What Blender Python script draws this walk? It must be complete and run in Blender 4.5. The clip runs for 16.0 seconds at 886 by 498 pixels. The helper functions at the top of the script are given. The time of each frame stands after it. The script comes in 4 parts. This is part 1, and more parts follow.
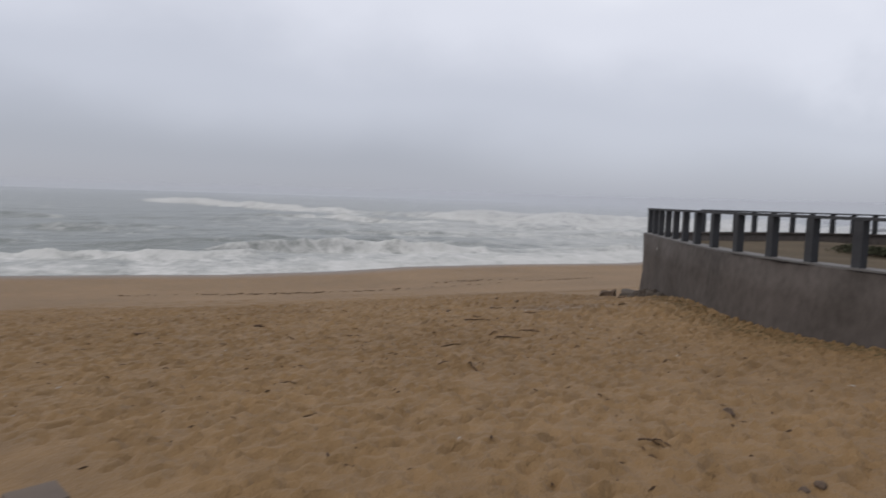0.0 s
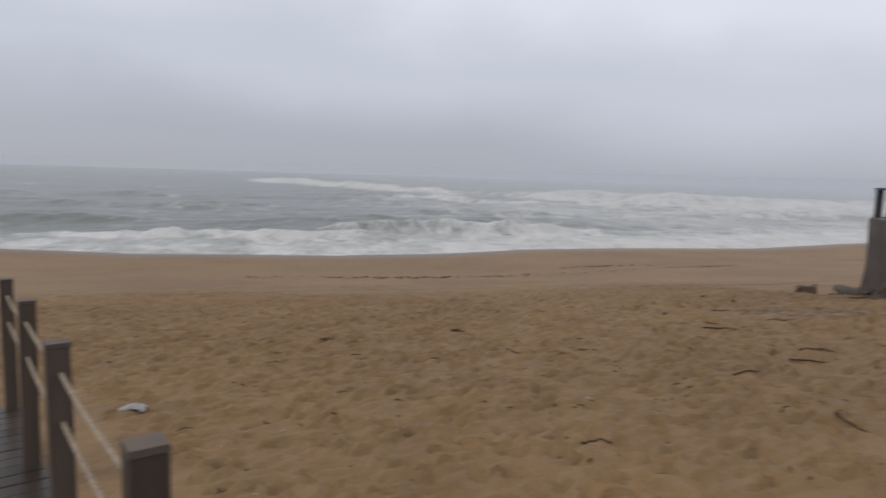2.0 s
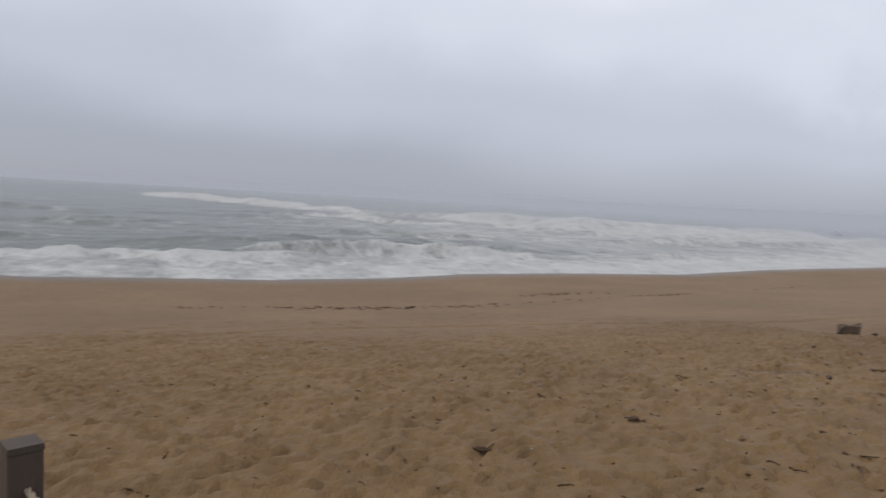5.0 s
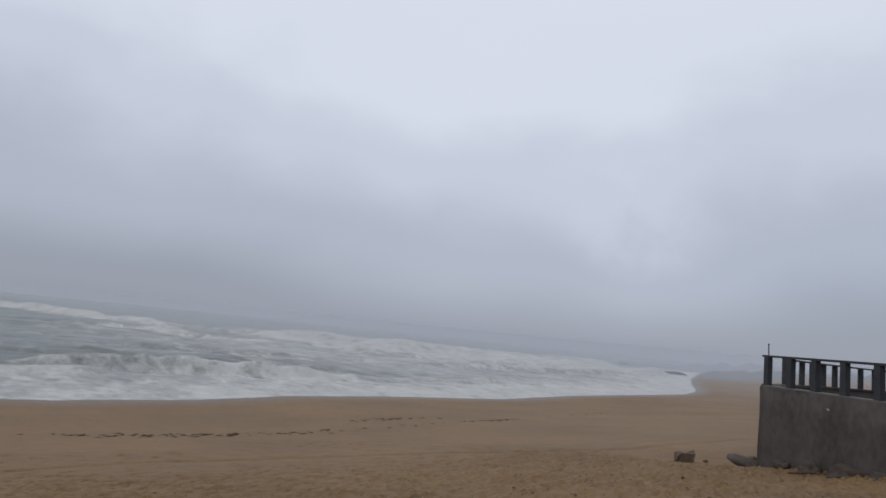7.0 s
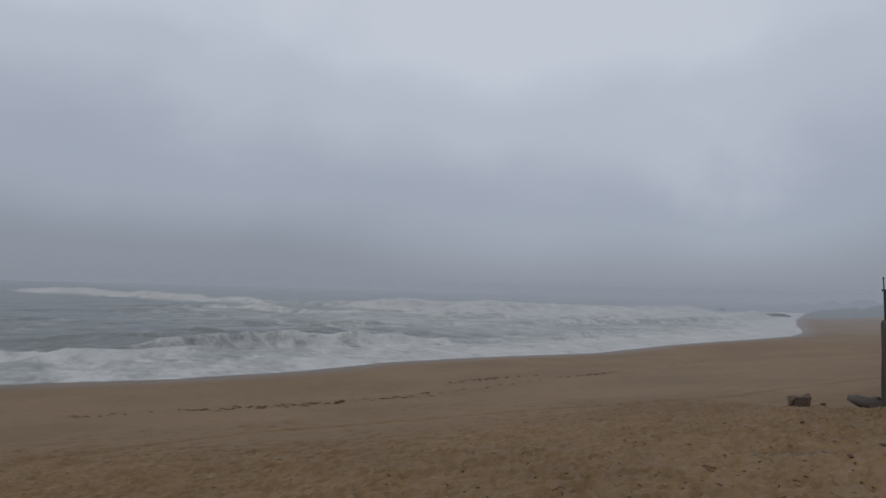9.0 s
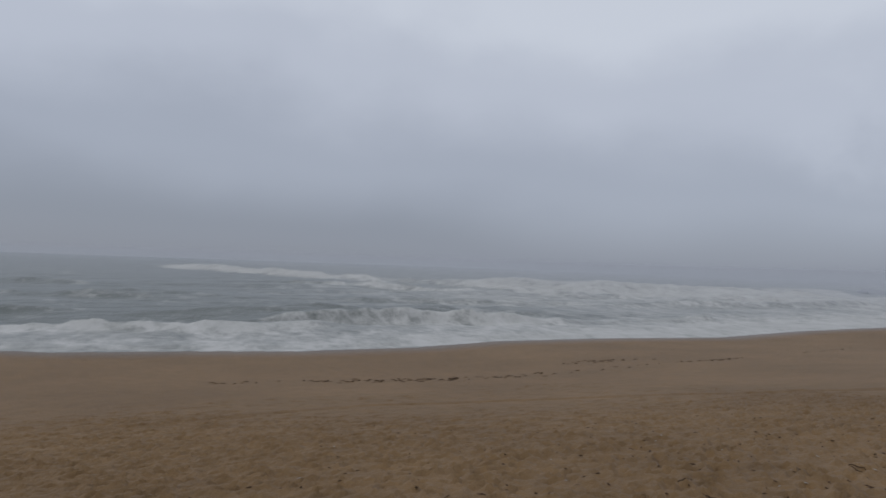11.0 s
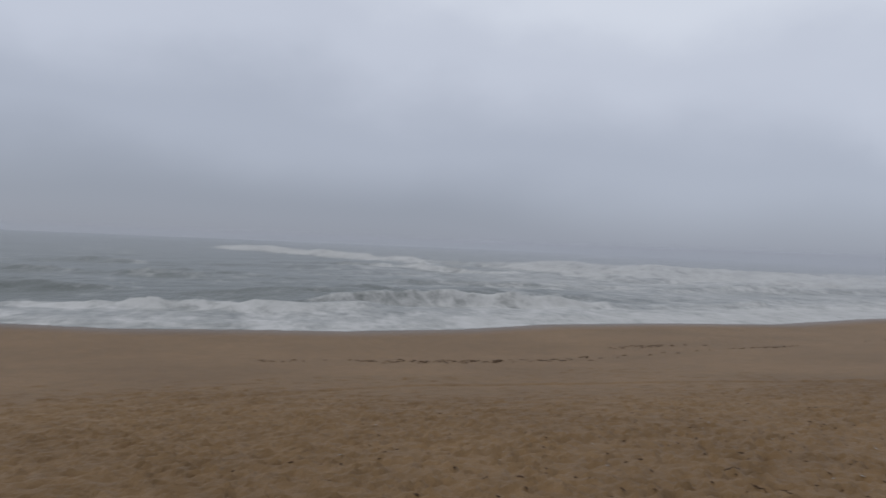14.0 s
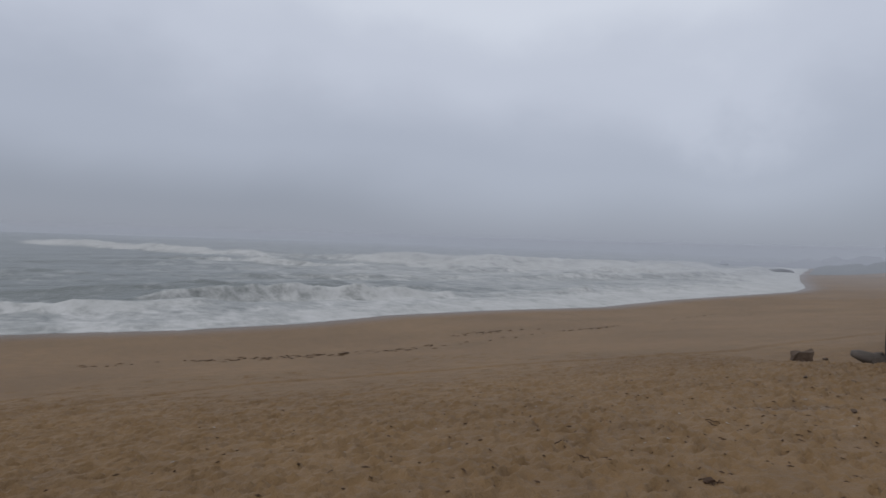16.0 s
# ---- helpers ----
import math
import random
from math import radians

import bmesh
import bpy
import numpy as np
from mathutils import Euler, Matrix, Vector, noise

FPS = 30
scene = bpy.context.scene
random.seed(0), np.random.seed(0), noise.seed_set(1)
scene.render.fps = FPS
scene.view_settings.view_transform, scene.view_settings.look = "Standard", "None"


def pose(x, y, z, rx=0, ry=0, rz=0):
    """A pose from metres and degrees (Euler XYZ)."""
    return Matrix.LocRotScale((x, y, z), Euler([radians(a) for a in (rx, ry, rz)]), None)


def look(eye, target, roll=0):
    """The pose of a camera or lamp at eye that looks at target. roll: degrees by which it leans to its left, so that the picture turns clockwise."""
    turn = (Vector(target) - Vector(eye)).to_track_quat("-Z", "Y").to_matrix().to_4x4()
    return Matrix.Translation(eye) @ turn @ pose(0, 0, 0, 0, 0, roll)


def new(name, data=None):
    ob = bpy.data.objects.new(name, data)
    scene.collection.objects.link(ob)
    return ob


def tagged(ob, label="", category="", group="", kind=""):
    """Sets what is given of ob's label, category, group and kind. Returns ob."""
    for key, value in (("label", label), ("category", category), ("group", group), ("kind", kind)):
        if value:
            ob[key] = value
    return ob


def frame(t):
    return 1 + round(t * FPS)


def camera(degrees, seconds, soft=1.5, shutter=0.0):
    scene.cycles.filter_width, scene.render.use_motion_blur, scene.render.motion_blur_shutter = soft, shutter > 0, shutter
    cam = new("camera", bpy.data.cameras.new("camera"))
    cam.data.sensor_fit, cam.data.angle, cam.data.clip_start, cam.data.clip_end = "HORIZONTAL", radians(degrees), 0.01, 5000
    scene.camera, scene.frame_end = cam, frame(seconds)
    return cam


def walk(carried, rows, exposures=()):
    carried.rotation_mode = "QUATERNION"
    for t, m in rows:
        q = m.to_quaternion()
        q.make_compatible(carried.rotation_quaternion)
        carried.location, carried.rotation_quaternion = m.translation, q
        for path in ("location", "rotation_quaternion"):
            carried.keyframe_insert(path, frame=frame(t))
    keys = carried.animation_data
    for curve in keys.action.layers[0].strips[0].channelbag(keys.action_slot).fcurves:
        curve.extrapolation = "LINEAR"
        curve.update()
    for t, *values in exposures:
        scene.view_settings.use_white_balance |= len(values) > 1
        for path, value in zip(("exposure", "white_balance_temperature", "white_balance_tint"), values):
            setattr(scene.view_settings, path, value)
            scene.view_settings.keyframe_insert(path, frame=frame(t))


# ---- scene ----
cam = camera(69.0, 16.0, soft=1.5, shutter=0.25)
PATH = [
    (0, (0.78, 0.892, 1.857), (0.489, 2.864, 1.703), 1.8),
    (0.5, (0.439, 1.227, 1.873), (0.449, 3.226, 1.816), 3.9),
    (1, (-0.07, 1.6, 1.853), (-0.124, 3.594, 1.716), 0.9),
    (1.5, (-0.53, 2.12, 1.796), (-0.733, 4.1055, 1.681), 4.4),
    (2, (-1.24, 2.324, 1.771), (-1.80, 4.232, 1.547), 1.7),
    (2.5, (-1.742, 2.576, 1.759), (-2.952, 4.152, 1.534), 0.6),
    (2.8, (-2.101, 2.71, 1.732), (-3.446, 4.172, 1.506), -1.0),
    (3, (-2.361, 2.941, 1.714), (-3.641, 4.457, 1.463), -0.2),
    (3.5, (-2.793, 3.241, 1.703), (-4.038, 4.786, 1.45), 3.5),
    (4, (-3.174, 3.606, 1.705), (-4.08, 5.379, 1.512), 4.1),
    (4.5, (-3.69, 4.0, 1.66), (-4.355, 5.882, 1.524), 6.5),
    (4.7, (-3.851, 4.103, 1.634), (-4.449, 6.01, 1.557), 2.9),
    (5, (-4.16, 4.269, 1.652), (-4.427, 6.245, 1.503), 3.2),
    (5.2, (-4.296, 4.355, 1.614), (-4.481, 6.344, 1.512), 3.3),
    (7.5, (-5.136, 5.069, 1.551), (-4.778, 7.016, 1.832), 4.5),
    (8, (-5.167, 5.026, 1.552), (-4.812, 6.984, 1.75), 1.1),
    (8.5, (-5.172, 5.016, 1.56), (-5.103, 7.003, 1.776), 0.8),
    (9, (-5.175, 5.04, 1.546), (-5.156, 7.036, 1.676), 1.5),
    (9.5, (-5.188, 5.054, 1.548), (-5.18, 7.046, 1.726), 0.2),
    (10, (-5.219, 5.052, 1.557), (-5.377, 7.043, 1.668), 0.9),
    (12.5, (-5.248, 5.181, 1.53), (-5.912, 7.067, 1.533), 1.9),
    (13, (-5.286, 5.158, 1.512), (-6.303, 6.88, 1.503), 2.5),
    (13.5, (-5.227, 5.229, 1.524), (-6.117, 7.02, 1.501), 2.5),
    (14, (-5.193, 5.173, 1.535), (-5.655, 7.119, 1.53), 2.4),
    (14.5, (-5.155, 5.168, 1.532), (-5.44, 7.147, 1.533), 2.3),
    (15, (-5.143, 5.113, 1.565), (-5.413, 7.095, 1.57), 1.8),
    (15.5, (-5.14, 5.146, 1.555), (-5.211, 7.144, 1.549), 1.9),
    (16, (-5.169, 5.172, 1.534), (-5.158, 7.172, 1.521), 1.8),
]
EXPOSURES = [(0.0, 0.37, 6650, 11), (0.5, 0.24, 6650, 11), (2.0, 0.38, 6650, 11), (2.8, 0.54, 6800, 11), (3.5, 0.58, 6750, 11), (4.0, 0.5, 6700, 11), (5.0, 0.3, 6550, 11), (7.5, -0.06, 6300, 10), (8.0, -0.2, 6300, 10), (9.0, -0.27, 6250, 9), (10.0, -0.25, 6250, 9), (12.5, -0.1, 6300, 10), (14.0, -0.03, 6300, 10), (16.0, -0.06, 6300, 10)]
walk(cam, [(t, look(eye, goal, lean)) for t, eye, goal, lean in PATH], EXPOSURES)

# ---- light ----
world = bpy.data.worlds.new("overcast_sky")
scene.world = world
world.use_nodes = True


def sky_nodes():
    nt = world.node_tree
    nt.nodes.clear()
    N, L = nt.nodes.new, nt.links.new
    out, bg = N("ShaderNodeOutputWorld"), N("ShaderNodeBackground")
    sky = N("ShaderNodeTexSky")
    sky.sky_type, sky.sun_disc = "NISHITA", False
    sky.sun_elevation, sky.sun_rotation = radians(40), radians(250)
    dim = N("ShaderNodeVectorMath")
    dim.operation = "SCALE"
    dim.inputs["Scale"].default_value = 0.08
    co, sep = N("ShaderNodeTexCoord"), N("ShaderNodeSeparateXYZ")
    L(co.outputs["Generated"], sep.inputs[0])
    ramp = N("ShaderNodeValToRGB")
    stops = SKY_STOPS
    while len(ramp.color_ramp.elements) < len(stops):
        ramp.color_ramp.elements.new(0.5)
    for e, (p, c) in zip(ramp.color_ramp.elements, stops):
        e.position, e.color = p, (*c, 1)
    ramp.color_ramp.interpolation = "EASE"
    # cloud bands shift the height at which the gradient is read
    mp = N("ShaderNodeMapping")
    mp.inputs["Scale"].default_value = (1.3, 1.3, 2.2)
    L(co.outputs["Generated"], mp.inputs[0])
    n1 = N("ShaderNodeTexNoise")
    n1.inputs["Scale"].default_value, n1.inputs["Detail"].default_value, n1.inputs["Roughness"].default_value = 2.1, 5, 0.48
    L(mp.outputs[0], n1.inputs["Vector"])
    mr = N("ShaderNodeMapRange")
    mr.inputs["From Min"].default_value, mr.inputs["From Max"].default_value = 0.3, 0.7
    mr.inputs["To Min"].default_value, mr.inputs["To Max"].default_value = -0.07, 0.07
    L(n1.outputs["Fac"], mr.inputs["Value"])
    fade = N("ShaderNodeMapRange")
    fade.inputs["From Min"].default_value, fade.inputs["From Max"].default_value = 0.0, 0.35
    L(sep.outputs["Z"], fade.inputs["Value"])
    mul = N("ShaderNodeMath")
    mul.operation = "MULTIPLY"
    L(mr.outputs[0], mul.inputs[0])
    L(fade.outputs[0], mul.inputs[1])
    add = N("ShaderNodeMath")
    add.operation = "ADD"
    L(sep.outputs["Z"], add.inputs[0])
    # one paler patch of cloud in the east
    spot = N("ShaderNodeVectorMath")
    spot.operation = "DOT_PRODUCT"
    spot.inputs[1].default_value = (0.409, 0.894, 0.183)
    L(co.outputs["Generated"], spot.inputs[0])
    sm = N("ShaderNodeMapRange")
    sm.interpolation_type = "SMOOTHSTEP"
    sm.inputs["From Min"].default_value, sm.inputs["From Max"].default_value = 0.991, 1.0
    sm.inputs["To Max"].default_value = 0.11
    L(spot.outputs["Value"], sm.inputs["Value"])
    n3 = N("ShaderNodeTexNoise")
    n3.inputs["Scale"].default_value, n3.inputs["Detail"].default_value = 11, 5
    L(co.outputs["Generated"], n3.inputs["Vector"])
    puff = N("ShaderNodeMath")
    puff.operation = "MULTIPLY"
    L(sm.outputs[0], puff.inputs[0])
    wisp = N("ShaderNodeMapRange")
    wisp.inputs["From Min"].default_value, wisp.inputs["From Max"].default_value, wisp.inputs["To Max"].default_value = 0.35, 0.7, 0.5
    L(n3.outputs["Fac"], wisp.inputs["Value"])
    L(wisp.outputs[0], puff.inputs[1])
    both = N("ShaderNodeMath")
    both.operation = "ADD"
    L(mul.outputs[0], both.inputs[0])
    L(puff.outputs[0], both.inputs[1])
    # drifting spray brightens the low sky off the point
    low = N("ShaderNodeVectorMath")
    low.operation = "DOT_PRODUCT"
    low.inputs[1].default_value = (0.242, 0.966, 0.09)
    L(co.outputs["Generated"], low.inputs[0])
    glow = N("ShaderNodeMapRange")
    glow.interpolation_type = "SMOOTHSTEP"
    glow.inputs["From Min"].default_value, glow.inputs["From Max"].default_value, glow.inputs["To Max"].default_value = 0.86, 1.0, 0.058
    L(low.outputs["Value"], glow.inputs["Value"])
    three = N("ShaderNodeMath")
    three.operation = "ADD"
    L(both.outputs[0], three.inputs[0])
    L(glow.outputs[0], three.inputs[1])
    L(three.outputs[0], add.inputs[1])
    L(add.outputs[0], ramp.inputs["Fac"])
    mix = N("ShaderNodeMix")
    mix.data_type = "RGBA"
    mix.inputs["Factor"].default_value = 0.92
    L(sky.outputs[0], dim.inputs[0])
    L(dim.outputs[0], mix.inputs["A"])
    L(ramp.outputs[0], mix.inputs["B"])
    L(mix.outputs["Result"], bg.inputs["Color"])
    bg.inputs["Strength"].default_value = SKY_STRENGTH
    L(bg.outputs[0], out.inputs[0])


SKY_STRENGTH = 1.0
SKY_STOPS = [(0.0, (0.302, 0.323, 0.376)), (0.05, (0.310, 0.333, 0.392)), (0.17, (0.44, 0.47, 0.545)), (0.30, (0.58, 0.61, 0.69)), (0.42, (0.70, 0.73, 0.80)), (0.9, (0.78, 0.80, 0.85))]
sky_nodes()
sun = new("sun", bpy.data.lights.new("sun", "SUN"))
sun.data.energy, sun.data.angle, sun.data.color = 0.8, radians(16), (1.0, 0.96, 0.9)
sun.matrix_world = look((-72, -26, 64), (0, 0, 0))

# ---- helpers of this scene ----
rng = random.Random(7)
nrng = np.random.default_rng(11)
CU, SU = 0.81, 0.5864  # along the shore: u = CU x + SU y; towards the sea: s = -SU x + CU y


def us(x, y):
    return CU * x + SU * y, -SU * x + CU * y


def xy(u, s):
    return CU * u - SU * s, SU * u + CU * s


TABLES = [nrng.random((256, 256)) for _ in range(4)]


def vnoise(x, y, k=0):
    """Smooth value noise in 0..1 on arrays."""
    x, y = np.asarray(x, float), np.asarray(y, float)
    xi, yi = np.floor(x).astype(int), np.floor(y).astype(int)
    fx, fy = x - xi, y - yi
    fx, fy = fx * fx * (3 - 2 * fx), fy * fy * (3 - 2 * fy)
    t = TABLES[k % 4]
    a, b = t[xi % 256, yi % 256], t[(xi + 1) % 256, yi % 256]
    c, d = t[xi % 256, (yi + 1) % 256], t[(xi + 1) % 256, (yi + 1) % 256]
    return (a * (1 - fx) + b * fx) * (1 - fy) + (c * (1 - fx) + d * fx) * fy


def fbm(x, y, octaves=4, k=0):
    total, amp, size = 0.0, 0.5, 1.0
    for i in range(octaves):
        total = total + amp * (vnoise(x * size + 17.3 * i, y * size + 5.1 * i, k + i) - 0.5)
        amp, size = amp * 0.5, size * 2.03
    return total


def part(name, bm, material, parent=None, label="", smooth=False, kind=""):
    mesh = bpy.data.meshes.new(name)
    bm.to_mesh(mesh)
    bm.free()
    if smooth:
        mesh.polygons.foreach_set("use_smooth", [True] * len(mesh.polygons))
    mesh.materials.append(material)
    ob = new(name, mesh)
    if parent is not None:
        ob.parent = parent
    return tagged(ob, label, "", "", kind)


def thing(name, label, category, place=(0, 0, 0), rz=0, group="", kind=""):
    ob = new(name)
    ob.empty_display_size = 0.2
    ob.matrix_basis = pose(*place, 0, 0, rz)
    return tagged(ob, label, category, group, kind)


def box(bm, lo, hi, bevel=0.0, m=None):
    r = bmesh.ops.create_cube(bm, size=1)
    vs = r["verts"]
    for v in vs:
        v.co = Vector([lo[i] + (hi[i] - lo[i]) * (v.co[i] + 0.5) for i in range(3)])
    if bevel:
        es = list({e for v in vs for e in v.link_edges})
        b = bmesh.ops.bevel(bm, geom=es, offset=bevel, segments=1, affect="EDGES")
        vs = list({v for f in b["faces"] for v in f.verts} | {v for v in vs if v.is_valid})
    if m is not None:
        bmesh.ops.transform(bm, matrix=m, verts=vs)
    return vs


def tube(bm, pts, radii, sides=8, cap=True):
    """A round bar along points, tapering by radii."""
    pts = [Vector(p) for p in pts]
    rings = []
    for i, p in enumerate(pts):
        d = (pts[min(i + 1, len(pts) - 1)] - pts[max(i - 1, 0)]).normalized()
        a = d.cross(Vector((0, 0, 1)))
        a = a.normalized() if a.length > 1e-3 else Vector((1, 0, 0))
        b = d.cross(a)
        r = radii[i] if isinstance(radii, (list, tuple)) else radii
        rings.append([bm.verts.new(p + a * (r * math.cos(k * math.tau / sides)) + b * (r * math.sin(k * math.tau / sides))) for k in range(sides)])
    for r0, r1 in zip(rings, rings[1:]):
        for k in range(sides):
            bm.faces.new((r0[k], r0[(k + 1) % sides], r1[(k + 1) % sides], r1[k]))
    if cap:
        bm.faces.new(rings[0][::-1])
        bm.faces.new(rings[-1])
    return rings


def rough_stone(bm, size, seed, detail=2, jag=0.18, flat=0.0):
    r = random.Random(seed)
    off = Vector((r.random() * 50, r.random() * 50, r.random() * 50))
    vs = bmesh.ops.create_icosphere(bm, subdivisions=detail, radius=1)["verts"]
    for v in vs:
        n = noise.noise(v.co * 1.3 + off) * jag * 1.6 + noise.noise(v.co * 3.7 + off) * jag * 0.7
        v.co = Vector((v.co.x * size[0], v.co.y * size[1], v.co.z * size[2])) * (1 + n)
        v.co.z = max(v.co.z, -size[2] * (1 - flat))
    return vs


# ---- materials ----
def material(name, base, rough=0.8, metal=0.0, var=0.25, scale=3.0, fine=40.0, bump=0.3, dist=0.02, spec=0.5, tint=None, island=False, coords="Object", stretch=(1, 1, 1)):
    m = bpy.data.materials.new(name)
    m.use_nodes = True
    nt = m.node_tree
    N, L = nt.nodes.new, nt.links.new
    p = nt.nodes["Principled BSDF"]
    p.inputs["Roughness"].default_value, p.inputs["Metallic"].default_value = rough, metal
    p.inputs["Specular IOR Level"].default_value = spec
    co = N("ShaderNodeTexCoord")
    mp = N("ShaderNodeMapping")
    mp.inputs["Scale"].default_value = stretch
    L(co.outputs[coords], mp.inputs[0])
    n1, n2 = N("ShaderNodeTexNoise"), N("ShaderNodeTexNoise")
    for n, s, d in ((n1, scale, 5), (n2, fine, 3)):
        n.inputs["Scale"].default_value, n.inputs["Detail"].default_value = s, d
        L(mp.outputs[0], n.inputs["Vector"])
    ramp = N("ShaderNodeValToRGB")
    dark = tuple(c * (1 - var) for c in base)
    light = tuple(min(1, c * (1 + var)) for c in (tint or base))
    ramp.color_ramp.elements[0].position, ramp.color_ramp.elements[0].color = 0.3, (*dark, 1)
    ramp.color_ramp.elements[1].position, ramp.color_ramp.elements[1].color = 0.7, (*light, 1)
    mixf = N("ShaderNodeMath")
    mixf.operation = "MULTIPLY_ADD"
    mixf.inputs[1].default_value = 0.35
    L(n2.outputs["Fac"], mixf.inputs[0])
    scl = N("ShaderNodeMath")
    scl.operation = "MULTIPLY"
    scl.inputs[1].default_value = 0.65
    L(n1.outputs["Fac"], scl.inputs[0])
    L(scl.outputs[0], mixf.inputs[2])
    fac = mixf.outputs[0]
    if island:
        oi = N("ShaderNodeObjectInfo")
        a = N("ShaderNodeMath")
        a.operation = "MULTIPLY_ADD"
        a.inputs[1].default_value = 0.3
        sub = N("ShaderNodeMath")
        sub.operation = "SUBTRACT"
        sub.inputs[1].default_value = 0.15
        L(oi.outputs["Random"], a.inputs[0])
        L(fac, sub.inputs[0])
        L(sub.outputs[0], a.inputs[2])
        fac = a.outputs[0]
    L(fac, ramp.inputs["Fac"])
    L(ramp.outputs[0], p.inputs["Base Color"])
    bp = N("ShaderNodeBump")
    bp.inputs["Strength"].default_value, bp.inputs["Distance"].default_value = bump, dist
    L(fac, bp.inputs["Height"])
    L(bp.outputs[0], p.inputs["Normal"])
    return m


def sand_material():
    m = bpy.data.materials.new("damp_sand")
    m.use_nodes = True
    nt = m.node_tree
    N, L = nt.nodes.new, nt.links.new
    p = nt.nodes["Principled BSDF"]
    p.inputs["Specular IOR Level"].default_value = 0.22
    co = N("ShaderNodeTexCoord")
    noises = []
    for s, d in ((0.22, 4), (2.6, 5), (60.0, 2), (420.0, 2)):
        n = N("ShaderNodeTexNoise")
        n.inputs["Scale"].default_value, n.inputs["Detail"].default_value = s, d
        L(co.outputs["Object"], n.inputs["Vector"])
        noises.append(n)
    r1, r2 = N("ShaderNodeValToRGB"), N("ShaderNodeValToRGB")
    for r, lo, hi in ((r1, SAND_DARK, SAND_LIGHT), (r2, (0.89, 0.885, 0.88), (1.08, 1.075, 1.07))):
        r.color_ramp.elements[0].position, r.color_ramp.elements[1].position = 0.34, 0.66
        r.color_ramp.elements[0].color, r.color_ramp.elements[1].color = (*lo, 1), (*hi, 1)
    L(noises[0].outputs["Fac"], r1.inputs["Fac"])
    L(noises[1].outputs["Fac"], r2.inputs["Fac"])
    mul = N("ShaderNodeMix")
    mul.data_type, mul.blend_type = "RGBA", "MULTIPLY"
    mul.inputs["Factor"].default_value = 1
    L(r1.outputs[0], mul.inputs["A"])
    L(r2.outputs[0], mul.inputs["B"])
    grain = N("ShaderNodeValToRGB")
    grain.color_ramp.elements[0].position, grain.color_ramp.elements[1].position = 0.3, 0.75
    grain.color_ramp.elements[0].color, grain.color_ramp.elements[1].color = (0.78, 0.76, 0.74, 1), (1.15, 1.14, 1.12, 1)
    L(noises[3].outputs["Fac"], grain.inputs["Fac"])
    mul2 = N("ShaderNodeMix")
    mul2.data_type, mul2.blend_type = "RGBA", "MULTIPLY"
    mul2.inputs["Factor"].default_value = 1
    L(mul.outputs["Result"], mul2.inputs["A"])
    L(grain.outputs[0], mul2.inputs["B"])
    # soaked strip at the water's edge
    wet = N("ShaderNodeAttribute")
    wet.attribute_name = "wet"
    soak = N("ShaderNodeMix")
    soak.data_type, soak.blend_type = "RGBA", "MULTIPLY"
    L(wet.outputs["Fac"], soak.inputs["Factor"])
    L(mul2.outputs["Result"], soak.inputs["A"])
    soak.inputs["B"].default_value = (0.62, 0.62, 0.66, 1)
    L(soak.outputs["Result"], p.inputs["Base Color"])
    rr = N("ShaderNodeMapRange")
    rr.inputs["To Min"].default_value, rr.inputs["To Max"].default_value = 0.62, 0.3
    L(wet.outputs["Fac"], rr.inputs["Value"])
    L(rr.outputs[0], p.inputs["Roughness"])
    b1, b2 = N("ShaderNodeBump"), N("ShaderNodeBump")
    b1.inputs["Strength"].default_value, b1.inputs["Distance"].default_value = 1.0, 0.05
    b2.inputs["Strength"].default_value, b2.inputs["Distance"].default_value = 0.6, 0.008
    n5 = N("ShaderNodeTexNoise")
    n5.inputs["Scale"].default_value, n5.inputs["Detail"].default_value, n5.inputs["Roughness"].default_value = 8.0, 5, 0.6
    L(co.outputs["Object"], n5.inputs["Vector"])
    L(n5.outputs["Fac"], b1.inputs["Height"])
    L(noises[2].outputs["Fac"], b2.inputs["Height"])
    L(b1.outputs[0], b2.inputs["Normal"])
    L(b2.outputs[0], p.inputs["Normal"])
    return m


